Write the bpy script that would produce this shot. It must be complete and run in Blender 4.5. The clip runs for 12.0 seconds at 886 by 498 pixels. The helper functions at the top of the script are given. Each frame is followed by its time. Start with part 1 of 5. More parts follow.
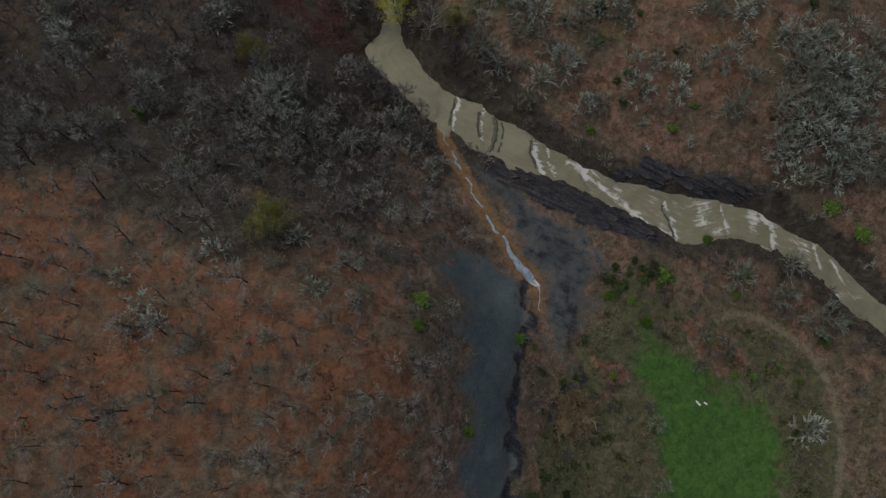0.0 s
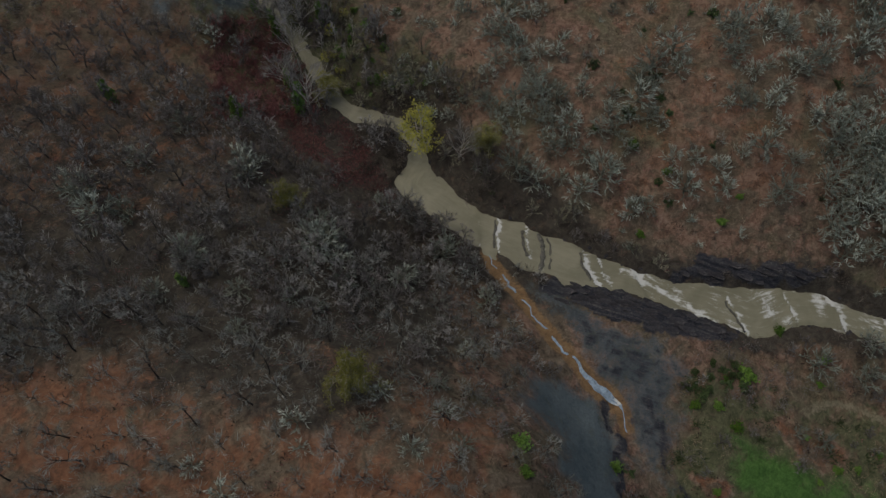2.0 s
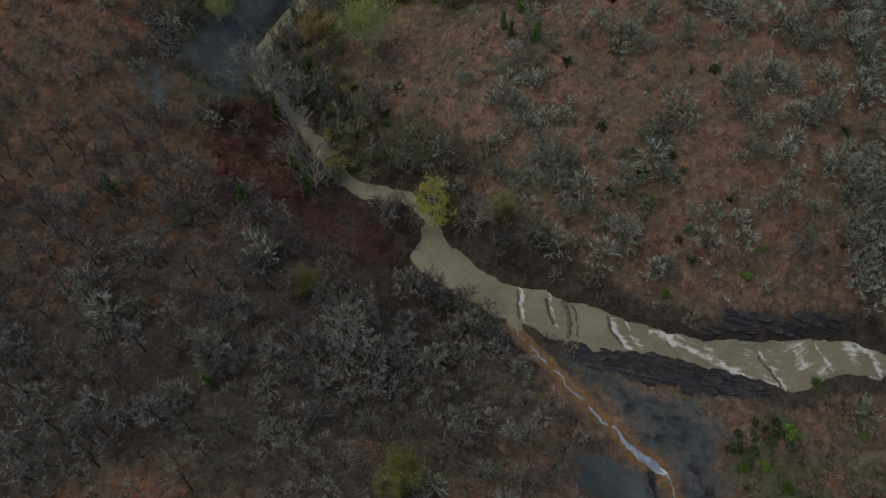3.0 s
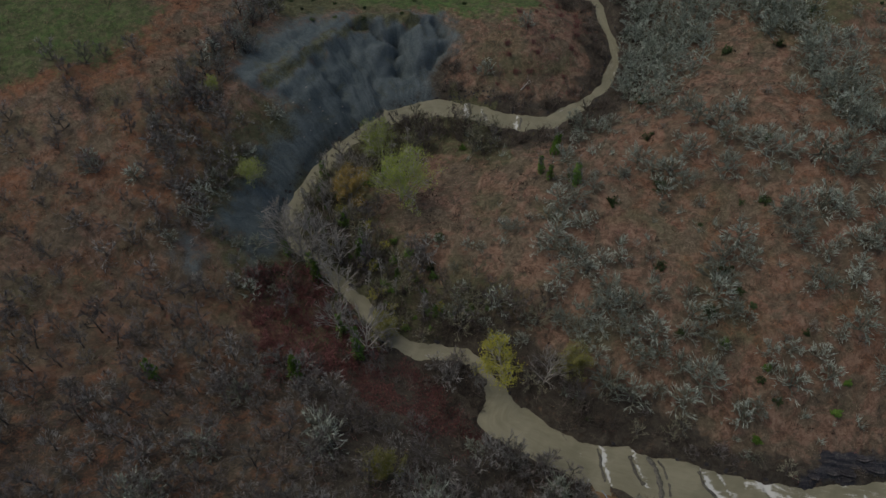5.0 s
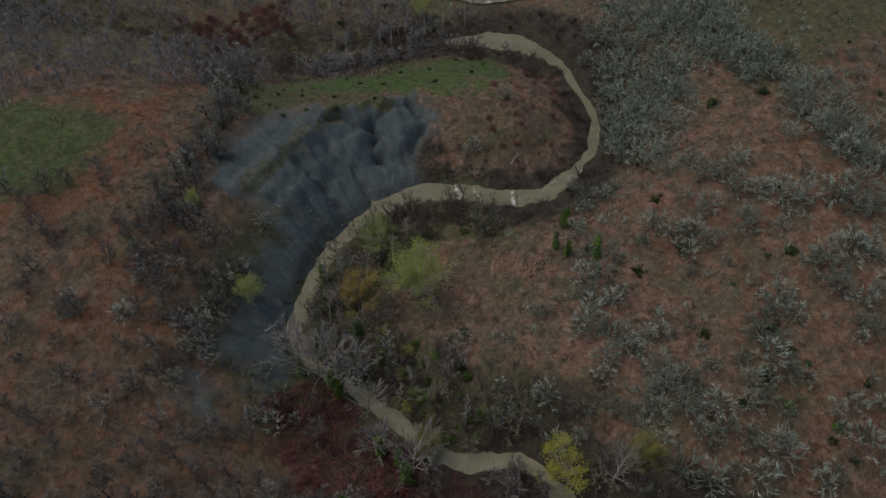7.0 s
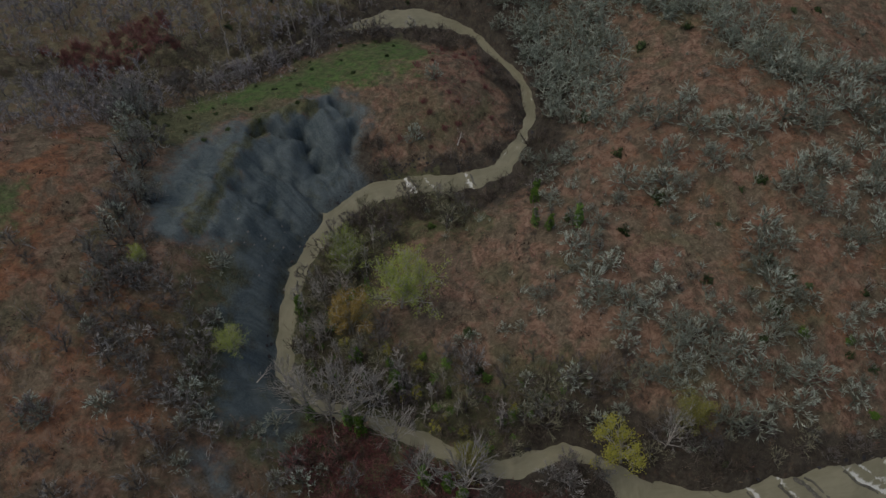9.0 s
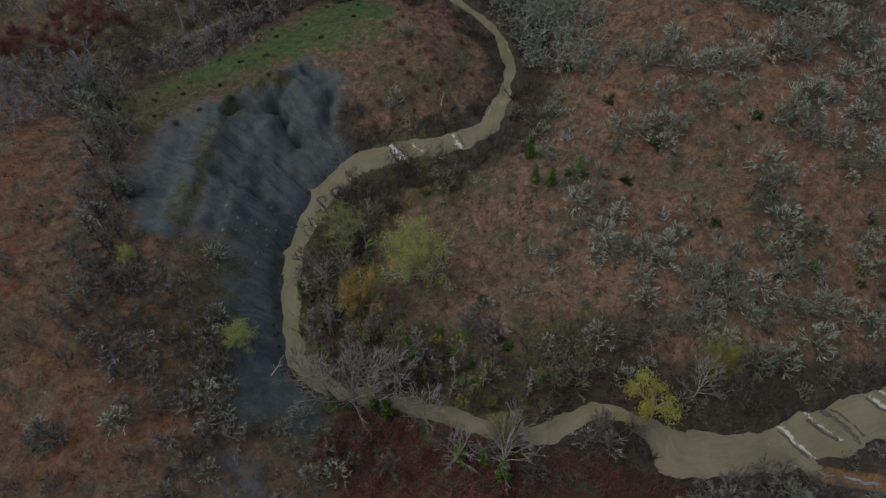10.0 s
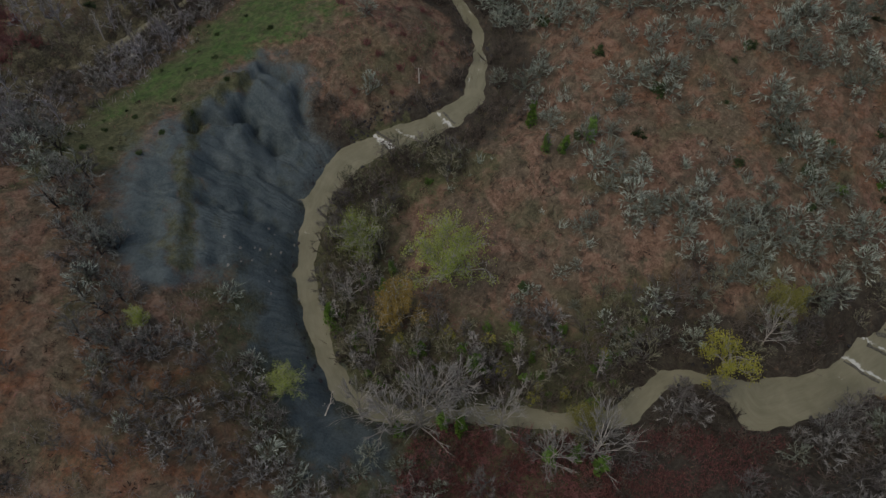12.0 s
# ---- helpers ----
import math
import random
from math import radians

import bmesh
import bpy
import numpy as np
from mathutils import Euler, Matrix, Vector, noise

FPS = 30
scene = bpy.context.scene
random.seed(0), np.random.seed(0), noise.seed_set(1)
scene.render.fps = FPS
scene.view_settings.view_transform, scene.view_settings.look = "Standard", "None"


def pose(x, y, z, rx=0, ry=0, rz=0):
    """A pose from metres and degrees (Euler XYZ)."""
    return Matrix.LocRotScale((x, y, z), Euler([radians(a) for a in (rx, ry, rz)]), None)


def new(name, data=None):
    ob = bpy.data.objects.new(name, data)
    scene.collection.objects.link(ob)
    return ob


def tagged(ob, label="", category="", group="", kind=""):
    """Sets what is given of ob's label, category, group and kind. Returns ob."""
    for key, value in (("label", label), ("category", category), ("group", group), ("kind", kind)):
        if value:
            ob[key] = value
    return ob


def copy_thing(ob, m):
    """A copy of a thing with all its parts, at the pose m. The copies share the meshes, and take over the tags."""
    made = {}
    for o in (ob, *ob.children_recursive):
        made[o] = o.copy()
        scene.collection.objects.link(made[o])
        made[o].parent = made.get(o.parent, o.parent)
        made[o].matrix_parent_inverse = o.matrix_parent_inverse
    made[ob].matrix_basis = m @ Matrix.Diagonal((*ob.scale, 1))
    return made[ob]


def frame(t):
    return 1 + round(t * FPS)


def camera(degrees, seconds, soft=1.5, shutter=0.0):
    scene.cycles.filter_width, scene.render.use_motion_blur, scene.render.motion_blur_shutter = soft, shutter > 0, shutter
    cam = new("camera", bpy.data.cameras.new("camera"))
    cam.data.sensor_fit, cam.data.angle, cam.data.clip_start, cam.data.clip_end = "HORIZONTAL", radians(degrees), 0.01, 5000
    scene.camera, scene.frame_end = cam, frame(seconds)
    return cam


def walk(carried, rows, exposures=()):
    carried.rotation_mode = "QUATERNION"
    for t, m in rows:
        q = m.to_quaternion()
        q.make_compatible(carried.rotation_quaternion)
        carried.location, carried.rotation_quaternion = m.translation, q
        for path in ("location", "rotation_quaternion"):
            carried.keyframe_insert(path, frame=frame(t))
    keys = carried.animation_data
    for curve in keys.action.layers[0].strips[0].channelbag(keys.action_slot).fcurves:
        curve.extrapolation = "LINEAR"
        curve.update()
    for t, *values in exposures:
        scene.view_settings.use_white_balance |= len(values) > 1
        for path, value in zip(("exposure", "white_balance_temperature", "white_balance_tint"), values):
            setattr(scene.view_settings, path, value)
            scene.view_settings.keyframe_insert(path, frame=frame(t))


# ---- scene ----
cam = camera(60.53, 12.0, soft=1.4)
PATH = [
    (0.0, 1.50, -1.44, 119.01, 0.60, -74.63, -0.21),
    (0.5, -2.25, -0.55, 117.55, -1.10, -72.55, -0.16),
    (1.0, -5.90, 0.58, 116.07, -3.06, -70.38, -0.08),
    (1.5, -9.49, 2.14, 114.58, -5.41, -68.19, 0.04),
    (2.0, -13.08, 4.19, 113.31, -7.91, -66.04, 0.13),
    (2.5, -16.61, 6.62, 112.25, -10.43, -63.78, 0.18),
    (3.0, -19.99, 9.17, 111.38, -12.55, -61.63, 0.33),
    (5.0, -32.31, 21.31, 108.41, -17.27, -52.48, 0.04),
    (5.5, -35.48, 25.35, 107.68, -18.81, -50.44, 0.31),
    (6.0, -38.55, 29.47, 106.94, -20.78, -48.38, 0.37),
    (6.5, -41.47, 33.43, 106.20, -23.48, -47.77, 0.27),
    (7.0, -44.22, 37.53, 105.40, -26.89, -48.17, 0.03),
    (9.0, -54.74, 55.50, 102.17, -42.29, -50.35, -0.38),
    (9.5, -56.47, 60.40, 101.41, -46.06, -52.20, -0.60),
    (10.0, -57.92, 65.60, 100.57, -49.14, -54.08, -0.48),
    (10.5, -59.04, 70.98, 99.63, -52.10, -55.81, -0.22),
    (11.0, -59.93, 76.40, 98.68, -55.45, -56.70, 0.13),
    (11.5, -60.53, 81.85, 97.65, -59.24, -57.23, 0.53),
    (12.0, -60.90, 87.32, 96.51, -63.38, -57.44, 0.91),
]
walk(cam, [(t, pose(x, y, z, 90 + pitch, 0, yaw) @ pose(0, 0, 0, 0, 0, roll)) for t, x, y, z, yaw, pitch, roll in PATH])

# ---------------------------------------------------------------- light: a dull overcast day
scene.view_settings.exposure = -0.65
world = bpy.data.worlds.new("overcast")
scene.world = world
world.use_nodes = True
wn = world.node_tree.nodes
sky = wn.new("ShaderNodeTexSky")
sky.sky_type, sky.sun_disc = "NISHITA", False
sky.sun_elevation, sky.sun_rotation = radians(66), radians(302)
sky.air_density, sky.dust_density = 1.0, 4.0
wn["Background"].inputs["Strength"].default_value = 0.11
world.node_tree.links.new(sky.outputs["Color"], wn["Background"].inputs["Color"])
lamp = bpy.data.lights.new("sun", "SUN")
lamp.energy, lamp.angle, lamp.color = 1.0, radians(40), (1.0, 0.94, 0.83)
sun = new("sun", lamp)
sun.rotation_euler = (radians(24), 0, radians(238))

# ---------------------------------------------------------------- materials
def blank(name, rough=0.9):
    m = bpy.data.materials.new(name)
    m.use_nodes = True
    b = m.node_tree.nodes["Principled BSDF"]
    b.inputs["Roughness"].default_value = rough
    b.inputs["Specular IOR Level"].default_value = 0.25
    return m, m.node_tree.nodes, m.node_tree.links, b


def put(sock, value):
    sock.default_value = (*value, 1.0) if isinstance(value, tuple) and len(value) == 3 else value


def noise_at(n, l, scale, detail=6.0, rough=0.6, vec=None, warp=0.0):
    t = n.new("ShaderNodeTexNoise")
    t.inputs["Scale"].default_value, t.inputs["Detail"].default_value = scale, detail
    t.inputs["Roughness"].default_value, t.inputs["Distortion"].default_value = rough, warp
    if vec is not None:
        l.new(vec, t.inputs["Vector"])
    return t.outputs["Fac"]


def ramp(n, l, fac, stops):
    r = n.new("ShaderNodeValToRGB")
    e = r.color_ramp.elements
    while len(e) < len(stops):
        e.new(0.5)
    for s, (at, c) in zip(e, stops):
        s.position, s.color = at, (*c, 1.0)
    l.new(fac, r.inputs["Fac"])
    return r.outputs["Color"]


def blend(n, l, fac, a, b, mode="MIX"):
    m = n.new("ShaderNodeMix")
    m.data_type, m.blend_type = "RGBA", mode
    for sock, v in ((m.inputs["Factor"], fac), (m.inputs["A"], a), (m.inputs["B"], b)):
        if isinstance(v, bpy.types.NodeSocket):
            l.new(v, sock)
        else:
            put(sock, v)
    return m.outputs["Result"]


def maths(n, l, op, a, b=0.0, clamp=False):
    m = n.new("ShaderNodeMath")
    m.operation, m.use_clamp = op, clamp
    for sock, v in zip(m.inputs, (a, b)):
        if isinstance(v, bpy.types.NodeSocket):
            l.new(v, sock)
        else:
            sock.default_value = v
    return m.outputs["Value"]


def span(n, l, v, lo, hi):
    m = n.new("ShaderNodeMapRange")
    m.interpolation_type = "SMOOTHSTEP"
    l.new(v, m.inputs["Value"])
    m.inputs["From Min"].default_value, m.inputs["From Max"].default_value = lo, hi
    return m.outputs["Result"]


def relief(n, l, b, fac, strength, distance):
    k = n.new("ShaderNodeBump")
    k.inputs["Strength"].default_value, k.inputs["Distance"].default_value = strength, distance
    l.new(fac, k.inputs["Height"])
    l.new(k.outputs["Normal"], b.inputs["Normal"])


def ground_material():
    m, n, l, b = blank("ground_cover", 0.95)
    pos = n.new("ShaderNodeTexCoord").outputs["Object"]
    fine, mid, wide = noise_at(n, l, 3.2, 8, 0.72, pos), noise_at(n, l, 0.55, 6, 0.65, pos), noise_at(n, l, 0.075, 5, 0.6, pos, 0.6)
    speck = noise_at(n, l, 11.0, 4, 0.7, pos)
    grit = maths(n, l, "ADD", maths(n, l, "ADD", maths(n, l, "MULTIPLY", fine, 0.36), maths(n, l, "MULTIPLY", speck, 0.14)), maths(n, l, "MULTIPLY", noise_at(n, l, 0.8, 6, 0.62, pos, 0.8), 0.5))
    grit = maths(n, l, "ADD", maths(n, l, "MULTIPLY", grit, 0.88), 0.06)
    litter = ramp(n, l, grit, [(0.36, (0.032, 0.022, 0.016)), (0.45, (0.125, 0.076, 0.05)), (0.54, (0.225, 0.145, 0.1)), (0.66, (0.35, 0.25, 0.182))])
    brown = ramp(n, l, grit, [(0.36, (0.035, 0.026, 0.016)), (0.46, (0.092, 0.072, 0.048)), (0.55, (0.16, 0.126, 0.085)), (0.67, (0.29, 0.235, 0.165))])
    # the darkest brown of the ground covers
    umber = ramp(n, l, grit, [(0.36, (0.017, 0.013, 0.009)), (0.46, (0.042, 0.036, 0.027)), (0.57, (0.08, 0.07, 0.053)), (0.72, (0.155, 0.138, 0.108))])
    rust = ramp(n, l, grit, [(0.36, (0.042, 0.022, 0.013)), (0.46, (0.138, 0.066, 0.036)), (0.57, (0.235, 0.117, 0.064)), (0.72, (0.34, 0.196, 0.118))])
    straw = ramp(n, l, grit, [(0.36, (0.026, 0.028, 0.014)), (0.46, (0.066, 0.07, 0.034)), (0.57, (0.128, 0.13, 0.068)), (0.72, (0.25, 0.225, 0.145))])
    green = ramp(n, l, grit, [(0.36, (0.022, 0.052, 0.01)), (0.46, (0.046, 0.11, 0.022)), (0.57, (0.08, 0.16, 0.036)), (0.72, (0.15, 0.19, 0.07))])
    flow = n.new("ShaderNodeAttribute")
    flow.attribute_name = "flow"
    band = noise_at(n, l, 1.0, 8, 0.6, flow.outputs["Vector"], 0.15)
    soil = maths(n, l, "ADD", maths(n, l, "MULTIPLY", band, 0.38), maths(n, l, "ADD", maths(n, l, "MULTIPLY", mid, 0.24), maths(n, l, "MULTIPLY", fine, 0.38)))
    marl = ramp(n, l, soil, [(0.36, (0.038, 0.06, 0.066)), (0.46, (0.077, 0.101, 0.106)), (0.55, (0.109, 0.135, 0.139)), (0.68, (0.175, 0.206, 0.206))])
    marl = blend(n, l, maths(n, l, "MULTIPLY", span(n, l, noise_at(n, l, 0.3, 6, 0.7, pos, 0.5), 0.52, 0.68), 0.4), marl, straw)
    # beds of shale, tilted along the river
    turned, drawn = n.new("ShaderNodeMapping"), n.new("ShaderNodeMapping")
    turned.inputs["Rotation"].default_value, drawn.inputs["Scale"].default_value = (0, 0, radians(26)), (0.12, 1.5, 1.0)
    l.new(pos, turned.inputs["Vector"])
    l.new(turned.outputs["Vector"], drawn.inputs["Vector"])
    beds = noise_at(n, l, 1.0, 8, 0.68, drawn.outputs["Vector"], 0.5)
    shale = ramp(n, l, maths(n, l, "ADD", maths(n, l, "MULTIPLY", beds, 0.6), maths(n, l, "MULTIPLY", fine, 0.4)), [(0.36, (0.01, 0.011, 0.014)), (0.47, (0.03, 0.032, 0.039)), (0.56, (0.065, 0.065, 0.068)), (0.7, (0.2, 0.175, 0.145))])
    mud = ramp(n, l, grit, [(0.32, (0.08, 0.05, 0.024)), (0.5, (0.2, 0.125, 0.06)), (0.7, (0.32, 0.22, 0.12))])
    # colour of the track, also laid on the far ground as distance haze
    track = ramp(n, l, grit, [(0.36, (0.09, 0.075, 0.045)), (0.52, (0.19, 0.165, 0.105)), (0.7, (0.3, 0.265, 0.18))])
    patch = noise_at(n, l, 0.19, 6, 0.62, pos, 0.9)
    cover = blend(n, l, span(n, l, patch, 0.44, 0.58), brown, litter)
    cover = blend(n, l, maths(n, l, "MULTIPLY", span(n, l, mid, 0.52, 0.66), 0.75), cover, umber)
    cover = blend(n, l, maths(n, l, "MULTIPLY", span(n, l, wide, 0.5, 0.68), 0.6), cover, straw)
    masks = []
    for name in ("zone_a", "zone_b"):
        at = n.new("ShaderNodeAttribute")
        at.attribute_name = name
        s = n.new("ShaderNodeSeparateColor")
        l.new(at.outputs["Color"], s.inputs["Color"])
        masks += [s.outputs["Red"], s.outputs["Green"], s.outputs["Blue"]]
        masks.append(at.outputs["Alpha"])
    ragged = maths(n, l, "MULTIPLY", maths(n, l, "SUBTRACT", maths(n, l, "ADD", maths(n, l, "MULTIPLY", mid, 0.6), maths(n, l, "MULTIPLY", fine, 0.4)), 0.5), 2.1)
    loose = maths(n, l, "MULTIPLY", ragged, 0.85)
    for mask, tint in ((masks[3], umber), (masks[0], blend(n, l, span(n, l, patch, 0.38, 0.58), brown, rust)), (masks[1], straw), (masks[2], green), (masks[4], marl), (masks[6], mud), (masks[5], shale), (masks[7], track)):
        wide_edge = 0.34 if tint is marl or tint is green else 0.18
        cover = blend(n, l, span(n, l, maths(n, l, "ADD", mask, loose), 0.5 - wide_edge, 0.5 + wide_edge), cover, tint)
    l.new(cover, b.inputs["Base Color"])
    furrow = maths(n, l, "MULTIPLY", maths(n, l, "MULTIPLY", maths(n, l, "ADD", masks[4], 0.0, True), band), 1.8)
    strata = maths(n, l, "MULTIPLY", maths(n, l, "MULTIPLY", maths(n, l, "ADD", masks[5], 0.0, True), beds), 3.0)
    relief(n, l, b, maths(n, l, "ADD", maths(n, l, "ADD", grit, mid), maths(n, l, "ADD", furrow, strata)), 0.8, 0.25)
    return m


def speckled(name, stops, scale, rough=0.9, bump=0.4, depth=0.03, vary=0.0, islands=False):
    m, n, l, b = blank(name, rough)
    pos = n.new("ShaderNodeTexCoord").outputs["Object"]
    f = noise_at(n, l, scale, 6, 0.65, pos)
    c = ramp(n, l, f, stops)
    if vary:
        info = n.new("ShaderNodeNewGeometry" if islands else "ShaderNodeObjectInfo")
        chance = info.outputs["Random Per Island" if islands else "Random"]
        h = n.new("ShaderNodeHueSaturation")
        l.new(maths(n, l, "ADD", maths(n, l, "MULTIPLY", chance, 2 * vary), 1 - vary), h.inputs["Value"])
        l.new(maths(n, l, "ADD", maths(n, l, "MULTIPLY", chance, -0.5 * vary), 1 + 0.25 * vary), h.inputs["Saturation"])
        l.new(c, h.inputs["Color"])
        c = h.outputs["Color"]
    l.new(c, b.inputs["Base Color"])
    relief(n, l, b, f, bump, depth)
    return m


GROUND = ground_material()
LICHEN = speckled("lichened_branch", [(0.3, (0.125, 0.147, 0.114)), (0.48, (0.3, 0.345, 0.284)), (0.68, (0.5, 0.55, 0.455))], 2.5, vary=0.5)
GROVE_LICHEN = speckled("grove_lichen", [(0.3, (0.1, 0.12, 0.09)), (0.48, (0.265, 0.305, 0.245)), (0.68, (0.47, 0.52, 0.43))], 0.9, vary=0.5, islands=True)
SLOPE_TWIG = speckled("slope_twigs", [(0.3, (0.08, 0.085, 0.072)), (0.5, (0.19, 0.2, 0.17)), (0.7, (0.31, 0.325, 0.28))], 0.6, vary=0.5, islands=True)
MOSSY_BARK = speckled("mossy_bark", [(0.3, (0.07, 0.07, 0.052)), (0.5, (0.18, 0.187, 0.14)), (0.72, (0.34, 0.36, 0.28))], 4.0, vary=0.3)
BARK = speckled("grey_bark", [(0.3, (0.05, 0.045, 0.04)), (0.5, (0.13, 0.12, 0.105)), (0.72, (0.26, 0.25, 0.22))], 5.0, vary=0.3)
DARK_BARK = speckled("dark_bark", [(0.3, (0.02, 0.018, 0.017)), (0.55, (0.055, 0.047, 0.042)), (0.75, (0.12, 0.105, 0.09))], 5.0, vary=0.3)
PALE_BARK = speckled("pale_bark", [(0.3, (0.22, 0.2, 0.17)), (0.5, (0.42, 0.39, 0.34)), (0.7, (0.6, 0.57, 0.5))], 4.0, vary=0.2)
TWIG = speckled("brown_twigs", [(0.3, (0.068, 0.06, 0.056)), (0.5, (0.162, 0.147, 0.137)), (0.7, (0.26, 0.24, 0.225))], 3.0, vary=0.35)
OLIVE_TWIG = speckled("olive_twigs", [(0.3, (0.07, 0.066, 0.04)), (0.5, (0.21, 0.205, 0.135)), (0.7, (0.34, 0.33, 0.23))], 3.0, vary=0.35)
GREY_LICHEN = speckled("grey_lichened_twigs", [(0.3, (0.11, 0.115, 0.1)), (0.5, (0.23, 0.24, 0.21)), (0.7, (0.37, 0.385, 0.34))], 3.0, vary=0.4)
GREY_TWIG = speckled("grey_twigs", [(0.3, (0.12, 0.118, 0.105)), (0.5, (0.26, 0.255, 0.235)), (0.7, (0.4, 0.395, 0.365))], 3.0, vary=0.4)
DEAD_BRACKEN = speckled("dead_bracken", [(0.3, (0.018, 0.013, 0.01)), (0.55, (0.05, 0.032, 0.022)), (0.75, (0.1, 0.062, 0.04))], 1.0)
# paler, cooler twigs for the far valley, with distance haze in their colour
HAZED_TWIG = speckled("hazed_twigs", [(0.3, (0.17, 0.162, 0.166)), (0.5, (0.28, 0.268, 0.272)), (0.7, (0.38, 0.368, 0.368))], 0.6, vary=0.45, islands=True)
PALE_TWIG = speckled("pale_twigs", [(0.3, (0.2, 0.19, 0.165)), (0.5, (0.36, 0.345, 0.31)), (0.7, (0.5, 0.48, 0.435))], 3.0, vary=0.25)
OLIVE_LEAF = speckled("olive_catkin", [(0.3, (0.12, 0.115, 0.03)), (0.55, (0.225, 0.22, 0.06)), (0.75, (0.33, 0.32, 0.1))], 2.0, 0.8, vary=0.2)
OLIVE_DULL = speckled("dull_olive_scrub", [(0.3, (0.04, 0.042, 0.02)), (0.55, (0.1, 0.1, 0.05)), (0.75, (0.18, 0.17, 0.09))], 1.2, 0.85)
RED_TWIG = speckled("wine_red_twigs", [(0.3, (0.085, 0.042, 0.04)), (0.52, (0.23, 0.1, 0.092)), (0.72, (0.36, 0.19, 0.165))], 3.0, vary=0.3)
BRAMBLE = speckled("bramble_stems", [(0.3, (0.045, 0.02, 0.02)), (0.52, (0.12, 0.054, 0.049)), (0.72, (0.23, 0.105, 0.085))], 3.0)
THICKET = speckled("thicket_twigs", [(0.3, (0.045, 0.038, 0.03)), (0.52, (0.125, 0.105, 0.085)), (0.72, (0.23, 0.195, 0.16))], 3.0, vary=0.45)
TAN_TWIG = speckled("straw_twigs", [(0.3, (0.16, 0.12, 0.07)), (0.55, (0.32, 0.25, 0.16)), (0.75, (0.45, 0.36, 0.25))], 3.0, vary=0.2)
IVY = speckled("ivy_leaf", [(0.3, (0.05, 0.1, 0.018)), (0.55, (0.125, 0.225, 0.035)), (0.75, (0.2, 0.31, 0.06))], 3.0, 0.6, vary=0.3)
MOSS_LEAF = speckled("evergreen_leaf", [(0.3, (0.022, 0.04, 0.014)), (0.55, (0.055, 0.085, 0.025)), (0.75, (0.1, 0.13, 0.045))], 3.0, 0.65, vary=0.4)
YELLOW = speckled("yellow_leaf", [(0.3, (0.22, 0.215, 0.03)), (0.55, (0.39, 0.375, 0.06)), (0.75, (0.54, 0.51, 0.12))], 2.0, 0.7, vary=0.15)
LIME = speckled("young_leaf", [(0.3, (0.17, 0.21, 0.035)), (0.55, (0.3, 0.36, 0.07)), (0.75, (0.42, 0.48, 0.12))], 2.0, 0.7, vary=0.2)
OCHRE = speckled("ochre_leaf", [(0.3, (0.15, 0.1, 0.02)), (0.55, (0.27, 0.19, 0.045)), (0.75, (0.38, 0.28, 0.08))], 2.0, 0.7, vary=0.2)
STONE = speckled("dark_shale", [(0.3, (0.018, 0.018, 0.021)), (0.55, (0.045, 0.043, 0.045)), (0.75, (0.11, 0.1, 0.092))], 2.5, 0.75, 0.7, 0.1, 0.3)
LEDGE_ROCK = speckled("wet_ledge_rock", [(0.3, (0.045, 0.045, 0.04)), (0.55, (0.12, 0.115, 0.09)), (0.75, (0.2, 0.19, 0.15))], 3.0, 0.5, 0.7, 0.06, 0.2)
WHITE_PAINT = speckled("white_paint", [(0.3, (0.62, 0.62, 0.58)), (0.6, (0.78, 0.78, 0.75))], 6.0, 0.6, 0.2, 0.01)
PALE_STONE = speckled("pale_limestone", [(0.3, (0.13, 0.127, 0.115)), (0.55, (0.23, 0.222, 0.2)), (0.75, (0.33, 0.318, 0.29))], 2.5, 0.85, 0.6, 0.08, 0.2)


def water_material(name, deep, pale, rough, size):
    m, n, l, b = blank(name, rough)
    b.inputs["Specular IOR Level"].default_value = 0.35
    pos = n.new("ShaderNodeTexCoord").outputs["Object"]
    flow = n.new("ShaderNodeAttribute")
    flow.attribute_name = "flow"
    foam = n.new("ShaderNodeAttribute")
    foam.attribute_name = "foam"
    f = noise_at(n, l, size, 5, 0.55, pos, 0.8)
    streak = noise_at(n, l, 1.0, 7, 0.68, flow.outputs["Vector"], 0.6)
    curl = noise_at(n, l, 2.6, 7, 0.7, pos, 1.2)
    rough_water = maths(n, l, "ADD", maths(n, l, "MULTIPLY", maths(n, l, "SUBTRACT", streak, 0.5), 1.5), maths(n, l, "MULTIPLY", maths(n, l, "SUBTRACT", curl, 0.5), 0.7))
    white = span(n, l, maths(n, l, "ADD", foam.outputs["Fac"], rough_water), 0.5, 0.86)
    silt = ramp(n, l, maths(n, l, "ADD", maths(n, l, "MULTIPLY", f, 0.6), maths(n, l, "MULTIPLY", streak, 0.4)), [(0.35, deep), (0.65, pale)])
    l.new(blend(n, l, white, silt, (0.62, 0.63, 0.58)), b.inputs["Base Color"])
    l.new(maths(n, l, "ADD", maths(n, l, "MULTIPLY", white, 0.4), rough), b.inputs["Roughness"])
    relief(n, l, b, noise_at(n, l, 1.6, 6, 0.6, pos, 1.0), 0.3, 0.05)
    return m


SILT_WATER = water_material("silty_water", (0.17, 0.162, 0.1), (0.26, 0.248, 0.165), 0.4, 0.25)
CLEAR_WATER = water_material("rill_water", (0.14, 0.18, 0.21), (0.38, 0.5, 0.6), 0.12, 1.5)

